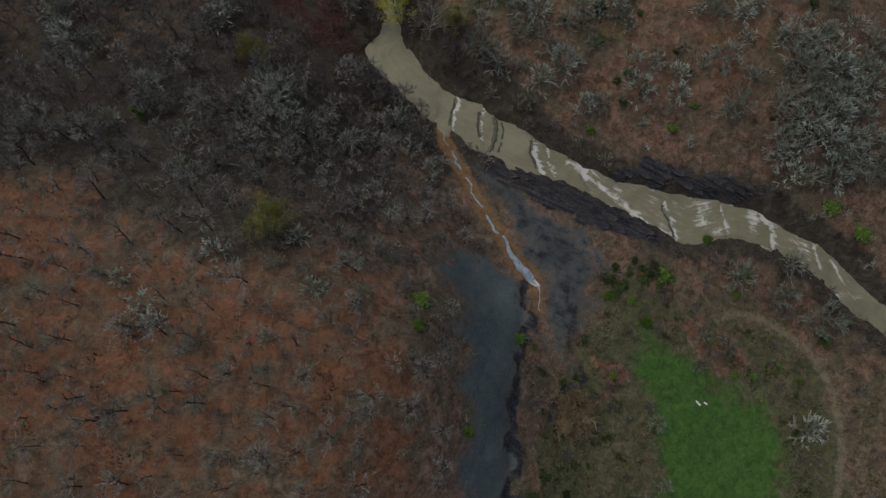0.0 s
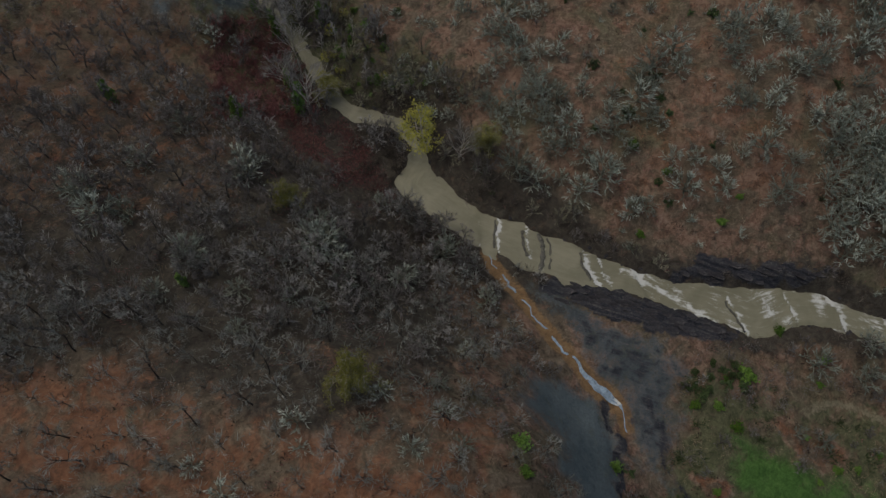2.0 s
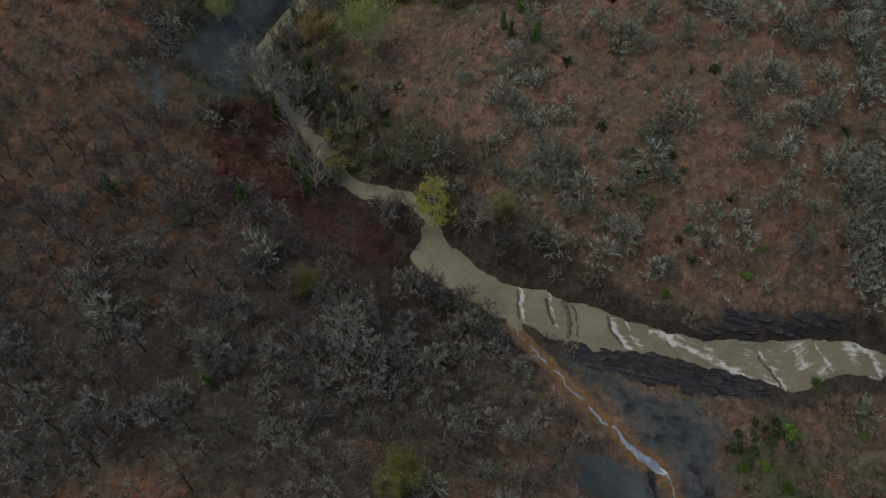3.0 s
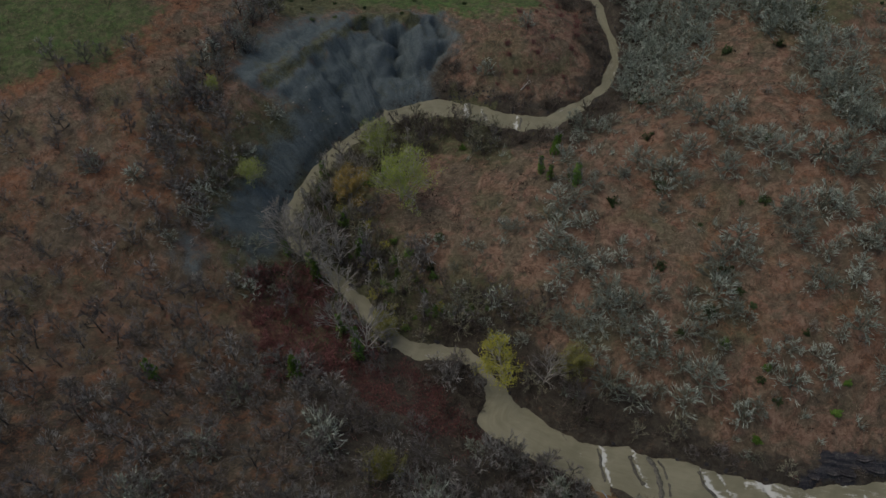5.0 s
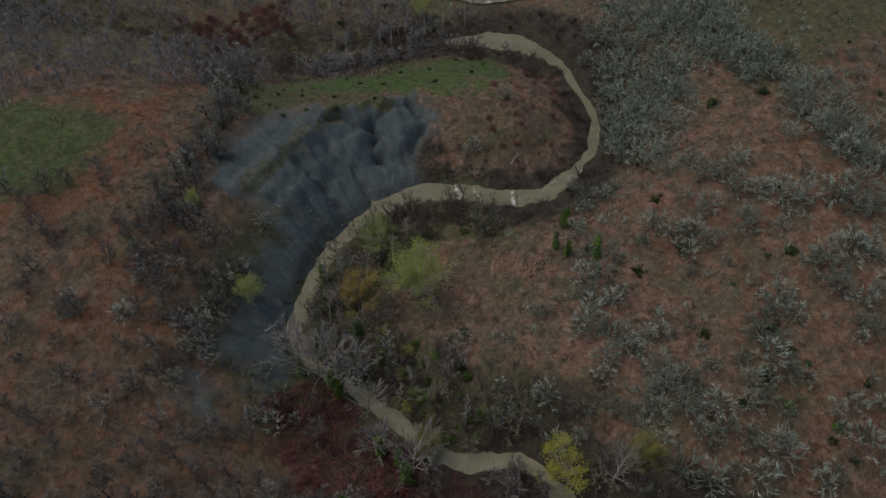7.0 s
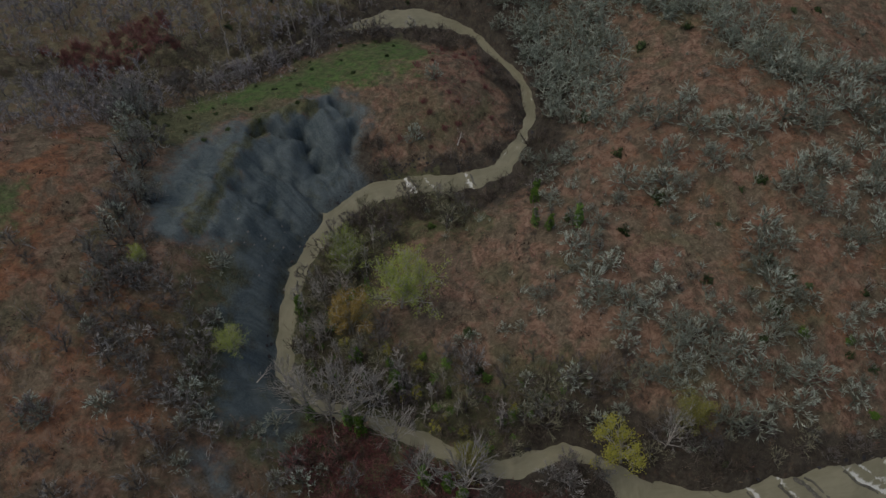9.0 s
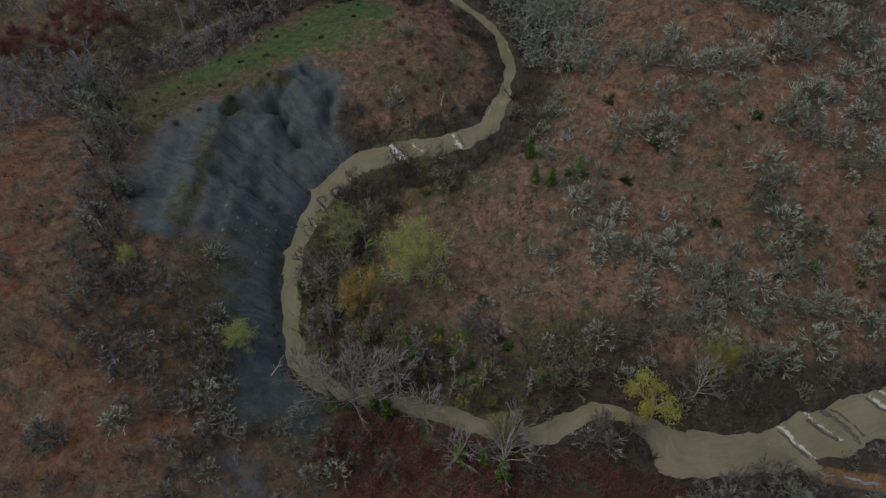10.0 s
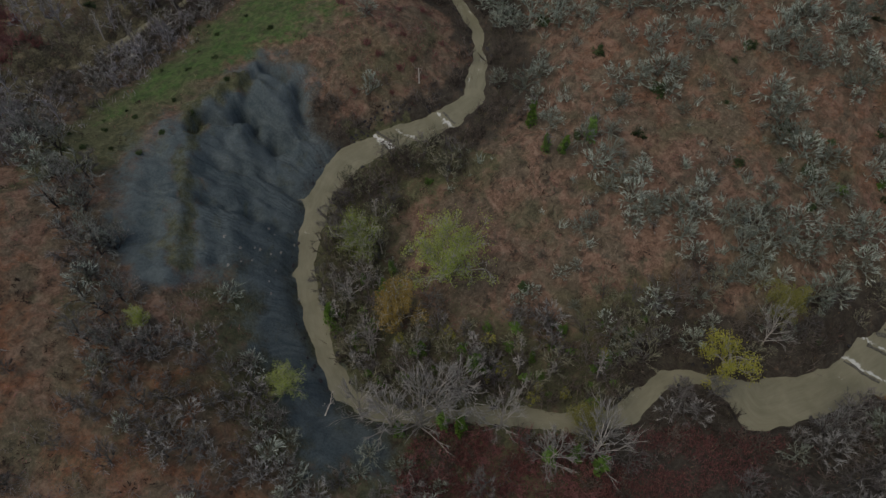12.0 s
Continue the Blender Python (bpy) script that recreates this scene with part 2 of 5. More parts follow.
# ---------------------------------------------------------------- terrain plan
# river: x, y, half width, water level, from its upper reach down the valley
RIVER_FAR = [
    (-60, 215, 0.5, 5.2), (-22, 196, 0.5, 4.4), (-4.5, 185, 0.5, 4.0), (11, 182, 0.5, 3.6), (28, 178, 0.7, 3.2), (37.7, 174.5, 4.0, 3.0), (43, 170.6, 4.0, 2.9),
    (46.9, 162.9, 2.2, 2.8), (47.7, 156.4, 1.4, 2.7), (45.8, 149, 1.0, 2.6), (44.8, 141.6, 1.0, 2.5), (42, 136, 1.1, 2.4), (37.4, 130.5, 1.15, 2.3),
    (30.4, 126.4, 1.4, 2.2), (22, 123.5, 2.1, 2.0), (16.4, 125.6, 2.3, 1.8), (11.1, 129.8, 2.2, 1.6), (7, 133.3, 2.4, 1.3), (1.7, 136.2, 2.9, 1.1),
]
RIVER_BEND = [
    (-5.8, 136.3, 2.1, 1.1), (-13, 134, 1.68, 1.1), (-18.4, 131.3, 1.6, 1), (-22.3, 128.5, 1.68, 1), (-26.3, 124.5, 1.76, 1), (-29.8, 120.5, 1.68, 1), (-32.7, 115.9, 1.6, 1), (-33.3, 111.6, 1.68, 0.9), (-31.8, 106.8, 1.18, 0.9),
    (-28.7, 101.7, 1.18, 0.9), (-25.3, 95.2, 1.26, 0.9), (-23.3, 89.6, 1.26, 0.8), (-21.2, 84.9, 1.34, 0.8), (-18.1, 81.6, 1.51, 0.8), (-14.5, 80.3, 1.43, 0.8), (-10.5, 79, 1.18, 0.8), (-8.6, 75.1, 1.01, 0.8), (-7.6, 70.6, 1.51, 0.8),
]
RIVER_NEAR = [
    (-8.6, 66.2, 4.4, 0.8), (-4.8, 61.4, 3.4, 0.8), (-0.9, 57.3, 2.8, 0.7), (5.4, 54.1, 3.2, 0.5), (9.7, 51.2, 3.3, 0.2), (14.9, 48.3, 3.2, 0.0), (18.3, 46.8, 2.4, -0.5),
    (23, 44.9, 2.3, -0.9), (29.6, 41.5, 2.6, -1.6), (36.8, 39.4, 3.6, -2.0), (42.5, 37.6, 4.4, -2.6), (48, 38.1, 3.2, -3.0), (53.7, 36.8, 2.9, -3.5),
    (58.2, 34.6, 2.0, -4.2), (63.8, 32.1, 1.9, -5.0), (67.2, 29.4, 2.3, -5.8), (69.7, 26.2, 2.4, -6.4), (73.9, 22.7, 2.3, -7.0), (85, 14, 3, -8), (115, -10, 3, -10),
]
RIVER = np.array(RIVER_FAR + RIVER_BEND + RIVER_NEAR, float)
# rill: a small side stream in an orange mud bed
RILL = np.array([(17.4, 17, 0.12, 0.6), (16.5, 20.2, 0.2, 0.7), (16.6, 23.9, 0.16, 0.8), (14.9, 26.6, 0.8, 0.9), (12.8, 28.8, 0.6, 0.9), (10.9, 32.2, 0.28, 0.9),
                 (8.1, 36.1, 0.3, 0.8), (5.9, 40.5, 0.18, 0.7), (3.5, 45.9, 0.32, 0.6), (1.6, 48.7, 0.2, 0.5), (0.8, 52, 0.15, 0.5)], float)
# ground heights on the hills
HEIGHTS_EAST = [
    (26, 51, 2), (42, 54, 4.5), (45, 60, 8.5), (60, 51, 6.5), (56, 68, 12), (44, 78, 12.5), (30, 77, 9), (14, 61, 4), (11, 75, 7.5), (0, 70, 5), (6, 90.5, 7),
    (0, 100, 4.2), (22, 95, 8.2), (33, 95, 10), (38, 103, 12.5), (44, 86, 11.5), (15, 101, 8), (12, 106, 7), (16, 112, 6.5), (50, 121.5, 11), (65, 117, 15.8), (67, 109, 17),
    (73, 123, 19), (86, 121, 20), (100, 119, 20), (4, 113, 4), (-15, 101, 3), (-12, 112, 2.8),
]
HEIGHTS_NORTH = [
    (-5, 83, 4), (-24, 113, 2.8), (53, 158, 10), (60, 177, 8), (28, 157, 7.5), (16, 168, 6), (20, 190, 8), (-7, 190, 10), (-34, 194, 11), (24, 138.5, 8.5), (19.5, 132, 4), (12, 143, 6.5), (5, 146, 4.7), (-3, 147, 5), (-6.5, 157, 9.8), (-1.7, 159, 10.2),
    (-30, 143, 12), (-20, 148, 11.5), (-24, 137, 9.5), (-36, 133, 12.5), (-30, 150, 13.5), (-46.6, 151, 18), (-60, 167, 21.5), (-42, 156, 19), (35, 145, 8), (40, 200, 9), (80, 180, 12), (90, 150, 19), (80, 140, 19),
]
HEIGHTS_WEST = [
    (-71, 127, 16), (-57, 129, 16.5), (-47, 135, 15), (-54, 123, 15.5), (-53.5, 113, 12.5), (-44, 114, 9.5), (-43, 99, 4.5), (-39, 95, 2.2), (-61, 97, 7.5), (-57, 86, 8.5), (-66, 106, 11), (-36, 77.5, 5.5), (-28, 79, 3.2), (-24, 54, 13), (-21, 42, 14.5),
    (-41, 44, 20), (-41, 54, 17), (-9, 37, 11.5), (6, 24.5, 6), (4, 11, 16.5), (-1, 19, 21), (-10, 16, 27), (-6.5, 1.6, 25), (-16, 7, 28.5), (-25, 4, 28.5), (-40, 10, 28.5), (-31, 21, 27), (-21, 28, 25.5), (-48, 25, 25.5), (-56, 34, 24), (-60, 60, 16), (-14, 46, 8),
]
HEIGHTS_SOUTH = [
    (14, 27.5, 0.9), (26, 12, -1.5), (38.5, 4, -5), (23, 17, -1), (20, 2, -0.5), (38, 28, -1.5), (45, 34, -2.6), (58, 25, -6.5), (66, 15, -8.5), (68, 3, -9), (12, 38, 2.2), (20, 38, 1.8), (24, 30, 1.2), (8, -4, 10), (30, -20, -1), (-10, -20, 24), (80, 35, -3), (82, 60, 6), (90, 90, 14), (30, 34, 0.6),
]


def smooth(a, b, v):
    u = np.clip((v - a) / (b - a), 0, 1)
    return u * u * (3 - 2 * u)


def along(line, x, y, columns=(2, 3)):
    """Distance to a line of (x, y, ...), the side of it, and the line's other columns at the nearest place."""
    best = np.full(x.shape, 1e9)
    out = [np.zeros(x.shape) for _ in columns]
    side, run, total = np.zeros(x.shape), np.zeros(x.shape), 0.0
    for a, b in zip(line[:-1], line[1:]):
        d = b[:2] - a[:2]
        length = math.hypot(*d)
        u = np.clip(((x - a[0]) * d[0] + (y - a[1]) * d[1]) / length**2, 0, 1)
        far = np.hypot(x - a[0] - u * d[0], y - a[1] - u * d[1])
        near = far < best
        best = np.where(near, far, best)
        side = np.where(near, d[0] * (y - a[1]) - d[1] * (x - a[0]), side)
        run = np.where(near, total + u * length, run)
        for n, c in enumerate(columns):
            out[n] = np.where(near, a[c] + u * (b[c] - a[c]), out[n])
        total += length
    return best, side, run, out


def waves(x, y, size, seed, rounds=4):
    """Smooth hills and hollows between about -1 and 1, summed from waves of many directions."""
    rng = np.random.default_rng(seed)
    total, weight = np.zeros(np.shape(x)), 0.0
    for n in range(rounds):
        for _ in range(5):
            a, p, k = rng.uniform(0, 6.283), rng.uniform(0, 6.283), 6.283 / size * 1.9**n * rng.uniform(0.7, 1.4)
            total = total + 0.55**n * np.sin(k * (x * math.cos(a) + y * math.sin(a)) + p + 0.8 * np.sin(k * 0.6 * (y * math.cos(a) - x * math.sin(a)) + 2 * p))
        weight += 0.55**n * 2.2
    return total / weight


KNOTS = np.array(HEIGHTS_EAST + HEIGHTS_NORTH + HEIGHTS_WEST + HEIGHTS_SOUTH + [(r[0], r[1], r[3] + 0.3) for r in RIVER[1:-1]], float)


def bend(r2):
    return r2 * np.log(r2 + 4.0)


def sheet():
    p = KNOTS[:, :2]
    n = len(p)
    r2 = ((p[:, None] - p[None]) ** 2).sum(-1)
    a = np.zeros((n + 3, n + 3))
    a[:n, :n] = bend(r2) + 60.0 * np.eye(n)
    a[:n, n:], a[n:, :n] = np.c_[np.ones(n), p], np.c_[np.ones(n), p].T
    return np.linalg.solve(a, np.r_[KNOTS[:, 2], 0, 0, 0])


SHEET = sheet()


def hill(x, y):
    cx, cy = np.clip(x, -95, 115), np.clip(y, -40, 225)
    z = SHEET[-3] + SHEET[-2] * cx + SHEET[-1] * cy
    for (px, py, _), w in zip(KNOTS, SHEET):
        z = z + w * bend((cx - px) ** 2 + (cy - py) ** 2)
    off = np.hypot(x - cx, y - cy)
    return z * (1 - smooth(0, 400, off)) + smooth(20, 600, off) * (12 + 14 * waves(x, y, 420, 5, 3))


def height(x, y):
    """The ground's height, water beds included."""
    x, y = np.asarray(x, float), np.asarray(y, float)
    z = hill(x, y) + 0.45 * waves(x, y, 17, 3) * smooth(0, 6, 4 + 0 * x)
    d, _, _, (half, level) = along(RIVER, x, y)
    edge = 0.86 * half - 0.1 + 0.34 * waves(x, y, 6, 8, 2) + 0.13 * waves(x, y, 2.2, 9, 2)
    z = np.maximum(z, level + 0.35 - 0.4 * np.clip(d - half - 3, 0, None) * (1 - smooth(28, 46, y)))
    z = level - 0.5 + (z - level + 0.5) * smooth(-1.3, 1.7, d - edge)
    e, _, _, (half, level) = along(RILL, x, y)
    return z - 0.35 * (1 - smooth(0.3, 1.6, e - half))

# ---------------------------------------------------------------- ground sheet
MARL_MAIN = [(2, 138), (1, 143), (11, 149), (9, 156), (2, 157), (-8, 158), (-18, 162), (-27, 157), (-34, 150), (-38, 143), (-37, 138), (-32, 139), (-27, 135), (-31, 130), (-36, 125), (-38, 119), (-45, 113), (-42, 106), (-36, 105), (-34, 112), (-33, 118), (-27, 125), (-21, 131), (-12, 135), (-4, 137)]
MARL_SOUTH = [(0, 27.3), (5.4, 28.6), (12.6, 26.7), (13.8, 23.9), (13, 16.7), (11, 2.5), (10, -10), (4, -10), (5.1, 2.7), (4.2, 11), (4.4, 18.9), (2, 22.8)]
CLIFF_SOUTH = np.array([(14.2, 25, 1), (13.9, 22, 1), (13.4, 16.7, 1), (12.4, 9, 1), (11.4, 2.5, 1), (10.4, -10, 1)], float)
SHALE_RIDGE = [(8, 45.8), (13, 46), (18, 44.4), (27, 40.5), (34, 37), (38, 34), (35, 33.4), (25, 35.2), (16.5, 40.4), (10, 42)]
GREY_SLOPE = [(6, 46), (12, 42), (25, 34), (26, 29), (25, 21), (19, 13), (17, 17), (17, 26), (13, 31), (10, 37)]
SHALE_BANK = [(31, 47), (52, 43), (58, 41), (50, 41), (36, 43), (30, 45)]
MEADOW = [(32.8, 17.5), (39.4, 13.5), (49.4, 9.3), (55.2, 4.8), (56, -2), (53, -30), (37, -30), (35, -2), (34, 9.9), (31.1, 15)]
OLIVE = [(26, 29), (38, 26), (49, 21), (59, 22), (65, 14), (68, 3), (66, -40), (13, -40), (14, 0), (18, 13), (25, 21)]
TRACK = np.array([(46, 21, 1), (50.1, 22.1, 1), (55, 21.3, 1), (58.9, 18.8, 1), (63.2, 15.2, 1), (65.7, 10.6, 1), (66.7, 3.4, 1), (66.3, -0.1, 1), (64.6, -7, 1), (60, -20, 1)], float)
FIELD_FAR = [(-95, 172), (-70, 171), (-58, 172), (-45, 159), (-56, 146), (-67, 145), (-95, 146)]
STRIP = [(-19, 171), (13, 170), (34, 168), (34, 153), (23, 148), (2, 159), (-13, 166)]
BRACKEN_NW = [(-95, 178), (-70, 173), (-43, 170), (-32, 175), (-33, 165), (-45, 149), (-53, 141), (-95, 140)]
BRACKEN_W = [(-71, 130), (-55, 139), (-46, 147), (-38, 130), (-44, 117), (-50, 110), (-67, 111), (-90, 114), (-90, 125)]
WINE_SOUTH = [(-41, 105), (-31, 95.5), (-25.5, 86), (-10, 64.5), (-17.8, 60), (-30, 74), (-44, 95)]
WINE_FAR = [(-27, 209), (-3, 200), (-7, 190), (-24, 197)]
WINE = [(-41, 104), (-30, 103), (-25, 92), (-26, 82), (-34, 80), (-41, 88)]
DARK_BANK = [(19, 32), (21, 20), (21, 13), (16, 3), (19, 3), (23, 13), (23, 24)]
MARL_POOL = [(-53, 108), (-50.5, 109.5), (-47, 107.5), (-46, 104.5), (-48.2, 102), (-52.4, 104)]
RUST_MEADOW = [(36, 21), (41.8, 16.4), (51, 10.5), (50.8, 16.3), (44.2, 19.9)]
RUST_STREAK = [(27.4, 14), (30.5, 13.6), (29.4, 6), (26.8, 6)]
OLIVE_THICKET = [(26, 28.9), (35.6, 29.3), (37, 25.2), (27.8, 25.6)]
CREST = np.array([(2.6, 155.2, 1), (-1.6, 156.3, 1), (-5.6, 157.3, 1), (-9.1, 156.2, 1), (-18.8, 149, 1), (-24.8, 144.9, 1), (-30, 141, 1)], float)
RED_NORTH = [(7, 140), (14, 144), (33, 157), (44, 156), (37, 140), (30, 129), (18, 131), (10, 136)]


def inside(shape, x, y, soft=2.0):
    """1 inside a closed shape, 0 outside, with a soft edge that many metres wide."""
    p = np.array(shape, float)
    odd, d = np.zeros(x.shape, bool), np.full(x.shape, 1e9)
    for a, b in zip(p, np.roll(p, -1, 0)):
        e = b - a
        u = np.clip(((x - a[0]) * e[0] + (y - a[1]) * e[1]) / (e @ e), 0, 1)
        d = np.minimum(d, np.hypot(x - a[0] - u * e[0], y - a[1] - u * e[1]))
        cross = (a[1] > y) != (b[1] > y)
        with np.errstate(divide="ignore", invalid="ignore"):
            odd ^= cross & (x < a[0] + (y - a[1]) * e[0] / (e[1] if e[1] else 1e-9))
    return smooth(-soft, soft, np.where(odd, d, -d))


def steps(lo, hi, fine, reach):
    core = np.arange(lo, hi + fine, fine)
    out = fine * 1.25 ** np.arange(1, 60)
    far = np.cumsum(out)
    far = far[far < reach]
    return np.concatenate([lo - far[::-1], core, hi + far])


def mesh_of(name, verts, faces, material, smooth_faces=True):
    me = bpy.data.meshes.new(name)
    me.from_pydata([tuple(v) for v in verts] if not isinstance(verts, np.ndarray) else verts.tolist(), [], faces if isinstance(faces, list) else faces.tolist())
    me.materials.append(material)
    if smooth_faces:
        me.polygons.foreach_set("use_smooth", np.ones(len(me.polygons), bool))
    me.update()
    return me


def zones(x, y):
    """Shares of ground cover: rust, straw, green, darker brown; marl, shale, mud."""
    d, _, _, (half, _) = along(RIVER, x, y)
    e, _, _, (rill, _) = along(RILL, x, y)
    t, _, _, _ = along(TRACK, x, y, (2,))
    ox, oy = x, y
    x, y = x + 2.0 * waves(ox, oy, 11, 71, 3), y + 2.0 * waves(ox, oy, 11, 72, 3)
    red_patch = np.maximum(inside(RUST_MEADOW, x, y, 2), inside(RUST_STREAK, x, y, 1.2))
    ridge = along(CREST, x, y, (2,))[0]
    near = (x > -140) & (x < 140) & (y < 240)
    rust = np.maximum.reduce([0.66 * inside(BRACKEN_NW, x, y, 4), 0.5 * inside(BRACKEN_W, x, y, 5), 0.74 * (1 - smooth(6, 58, y + 0.25 * x + 10 + 12 * waves(x, y, 30, 73, 3))) * (1 - smooth(-6, 4, x)), 0.44 * smooth(50, 62, y) * (1 - smooth(-42, -22, x)) * (1 - smooth(104, 120, y)), 0.4 * smooth(8, 30, x) * smooth(46, 56, y) * (1 - smooth(105, 125, y))])
    meadow = np.maximum.reduce([inside(MEADOW, x, y, 4.5), 0.38 * inside(FIELD_FAR, x, y, 7), 0.46 * inside(STRIP, x, y, 3)])
    terrace = inside([(-34, 166), (-20, 158), (0, 160), (14, 158), (34, 153), (36, 168), (13, 172), (-20, 173)], x, y, 4)
    straw = np.maximum.reduce([0.66 * inside(OLIVE, x, y, 4), 0.5 * smooth(172, 186, y), 0.6 * (1 - smooth(8, 20, d - half)) * smooth(78, 86, y) * (1 - smooth(134, 142, y)) * (x < 12), 0.62 * smooth(55, 75, x) * smooth(105, 122, y), 0.85 * terrace, 0.8 * (1 - smooth(0.6, 2.6, ridge)), 0.8 * inside(FIELD_FAR, x, y, 6), 0.47 * inside(MARL_MAIN, x, y, 3) * smooth(15, 24, d - half)])
    # darker brown cover along the banks, in the bend and over the west woods
    umber = np.maximum.reduce([0.7 * (1 - smooth(4, 13, (d - half) * (1 + 1.2 * smooth(12, 22, x) * (1 - smooth(66, 76, y))))), 0.4 * (1 - smooth(7, 14, d - half)) * smooth(78, 86, y) * (1 - smooth(134, 142, y)) * (x < 12), 0.3 * (1 - smooth(-6, 2, x)) * (y < 45), (0.2 * smooth(-2, 20, y) + 0.75 * smooth(4, 54, y + 0.25 * x + 10 + 12 * waves(x, y, 30, 73, 3))) * (1 - smooth(76, 98, y)) * (1 - smooth(-14, 0, x)), 0.0 * x, 0.46 * smooth(70, 84, y) * (1 - smooth(-34, -22, x)) * (1 - smooth(120, 135, y))])
    rust, straw, meadow = np.maximum(rust, 0.75 * red_patch), straw * (1 - 0.9 * red_patch), meadow * (1 - 0.6 * red_patch)
    umber = umber * (1 - 0.9 * inside(RED_NORTH, x, y, 2))
    marl = np.maximum(inside(MARL_MAIN, x, y, 4.5), inside(MARL_SOUTH, x, y, 4.0)) + 0.75 * inside(GREY_SLOPE, x, y, 3.5)
    marl = np.maximum(marl, 0.6 * inside(MARL_POOL, x, y, 2))
    marl = marl * (1 - 0.6 * (1 - smooth(0.6, 2.6, ridge))) * (1 - 0.5 * smooth(16, 25, d - half) * (y > 80))
    shale = np.maximum.reduce([inside(SHALE_RIDGE, x, y, 1.2), inside(SHALE_BANK, x, y, 1.2), 0.5 * inside(GREY_SLOPE, x, y, 3), 0.68 * inside(DARK_BANK, x, y, 1.5), 0.8 * (1 - smooth(0.3, 1.3, along(CLIFF_SOUTH, x, y, (2,))[0]))])
    mud = 0.72 * (1 - smooth(0.5, 2.0, e - rill)) * smooth(16, 22, y)
    # beyond the river the track's pale tint stands in for haze
    return [np.where(near, v, 0.0) for v in (rust, straw, meadow, umber, np.clip(marl, 0, 1), shale, mud, np.maximum(0.62 * (1 - smooth(0.3, 1.5, t)), 0.44 * smooth(174, 186, y)))]


# spurs (up) and gullies (down) in the bare marl: line, height, half width
MARL_SPURS = [
    ([(1.3, 156.5), (-1.6, 156.3), (-5.6, 157.5), (-9.1, 156.7), (-18.8, 149), (-24.8, 144.9), (-32.1, 140.3)], 1.8, 2.0), ([(6.6, 155.9), (2.6, 155), (-1.2, 153.8)], 1.2, 1.4), ([(2.8, 152.9), (1.8, 147.7), (-0.8, 143.2)], 1.6, 1.4),
    ([(-10.5, 154.9), (-7, 155.7), (-5.5, 153.2), (-2.4, 152.4), (-1.9, 150.9), (-3.9, 148.3), (-3.6, 146.8), (-2.8, 145.2)], -4.2, 0.6), ([(7.4, 154.4), (8.4, 150.9), (7.6, 148.5), (5.1, 147.1), (3.5, 145.1)], -3.4, 0.6),
    ([(-2.4, 152.4), (1.4, 153.7), (4.8, 154.5)], -1.8, 0.7), ([(-2.8, 145.2), (2, 142.8)], -2.0, 0.8),
    ([(-13, 149), (-10, 144), (-9, 139)], -2.0, 0.8), ([(-20, 145), (-17, 140), (-15, 136)], -1.9, 0.8), ([(-27, 138), (-24, 134), (-21, 132)], -1.6, 0.8),
]


GRID = []


def ground_at(x, y):
    """The built ground's height under one place, gullies and beds included."""
    gx, gy, z = GRID
    i, j = int(np.clip(np.searchsorted(gx, x) - 1, 0, len(gx) - 2)), int(np.clip(np.searchsorted(gy, y) - 1, 0, len(gy) - 2))
    u, v = (x - gx[i]) / (gx[i + 1] - gx[i]), (y - gy[j]) / (gy[j + 1] - gy[j])
    return float((z[j, i] * (1 - u) + z[j, i + 1] * u) * (1 - v) + (z[j + 1, i] * (1 - u) + z[j + 1, i + 1] * u) * v)


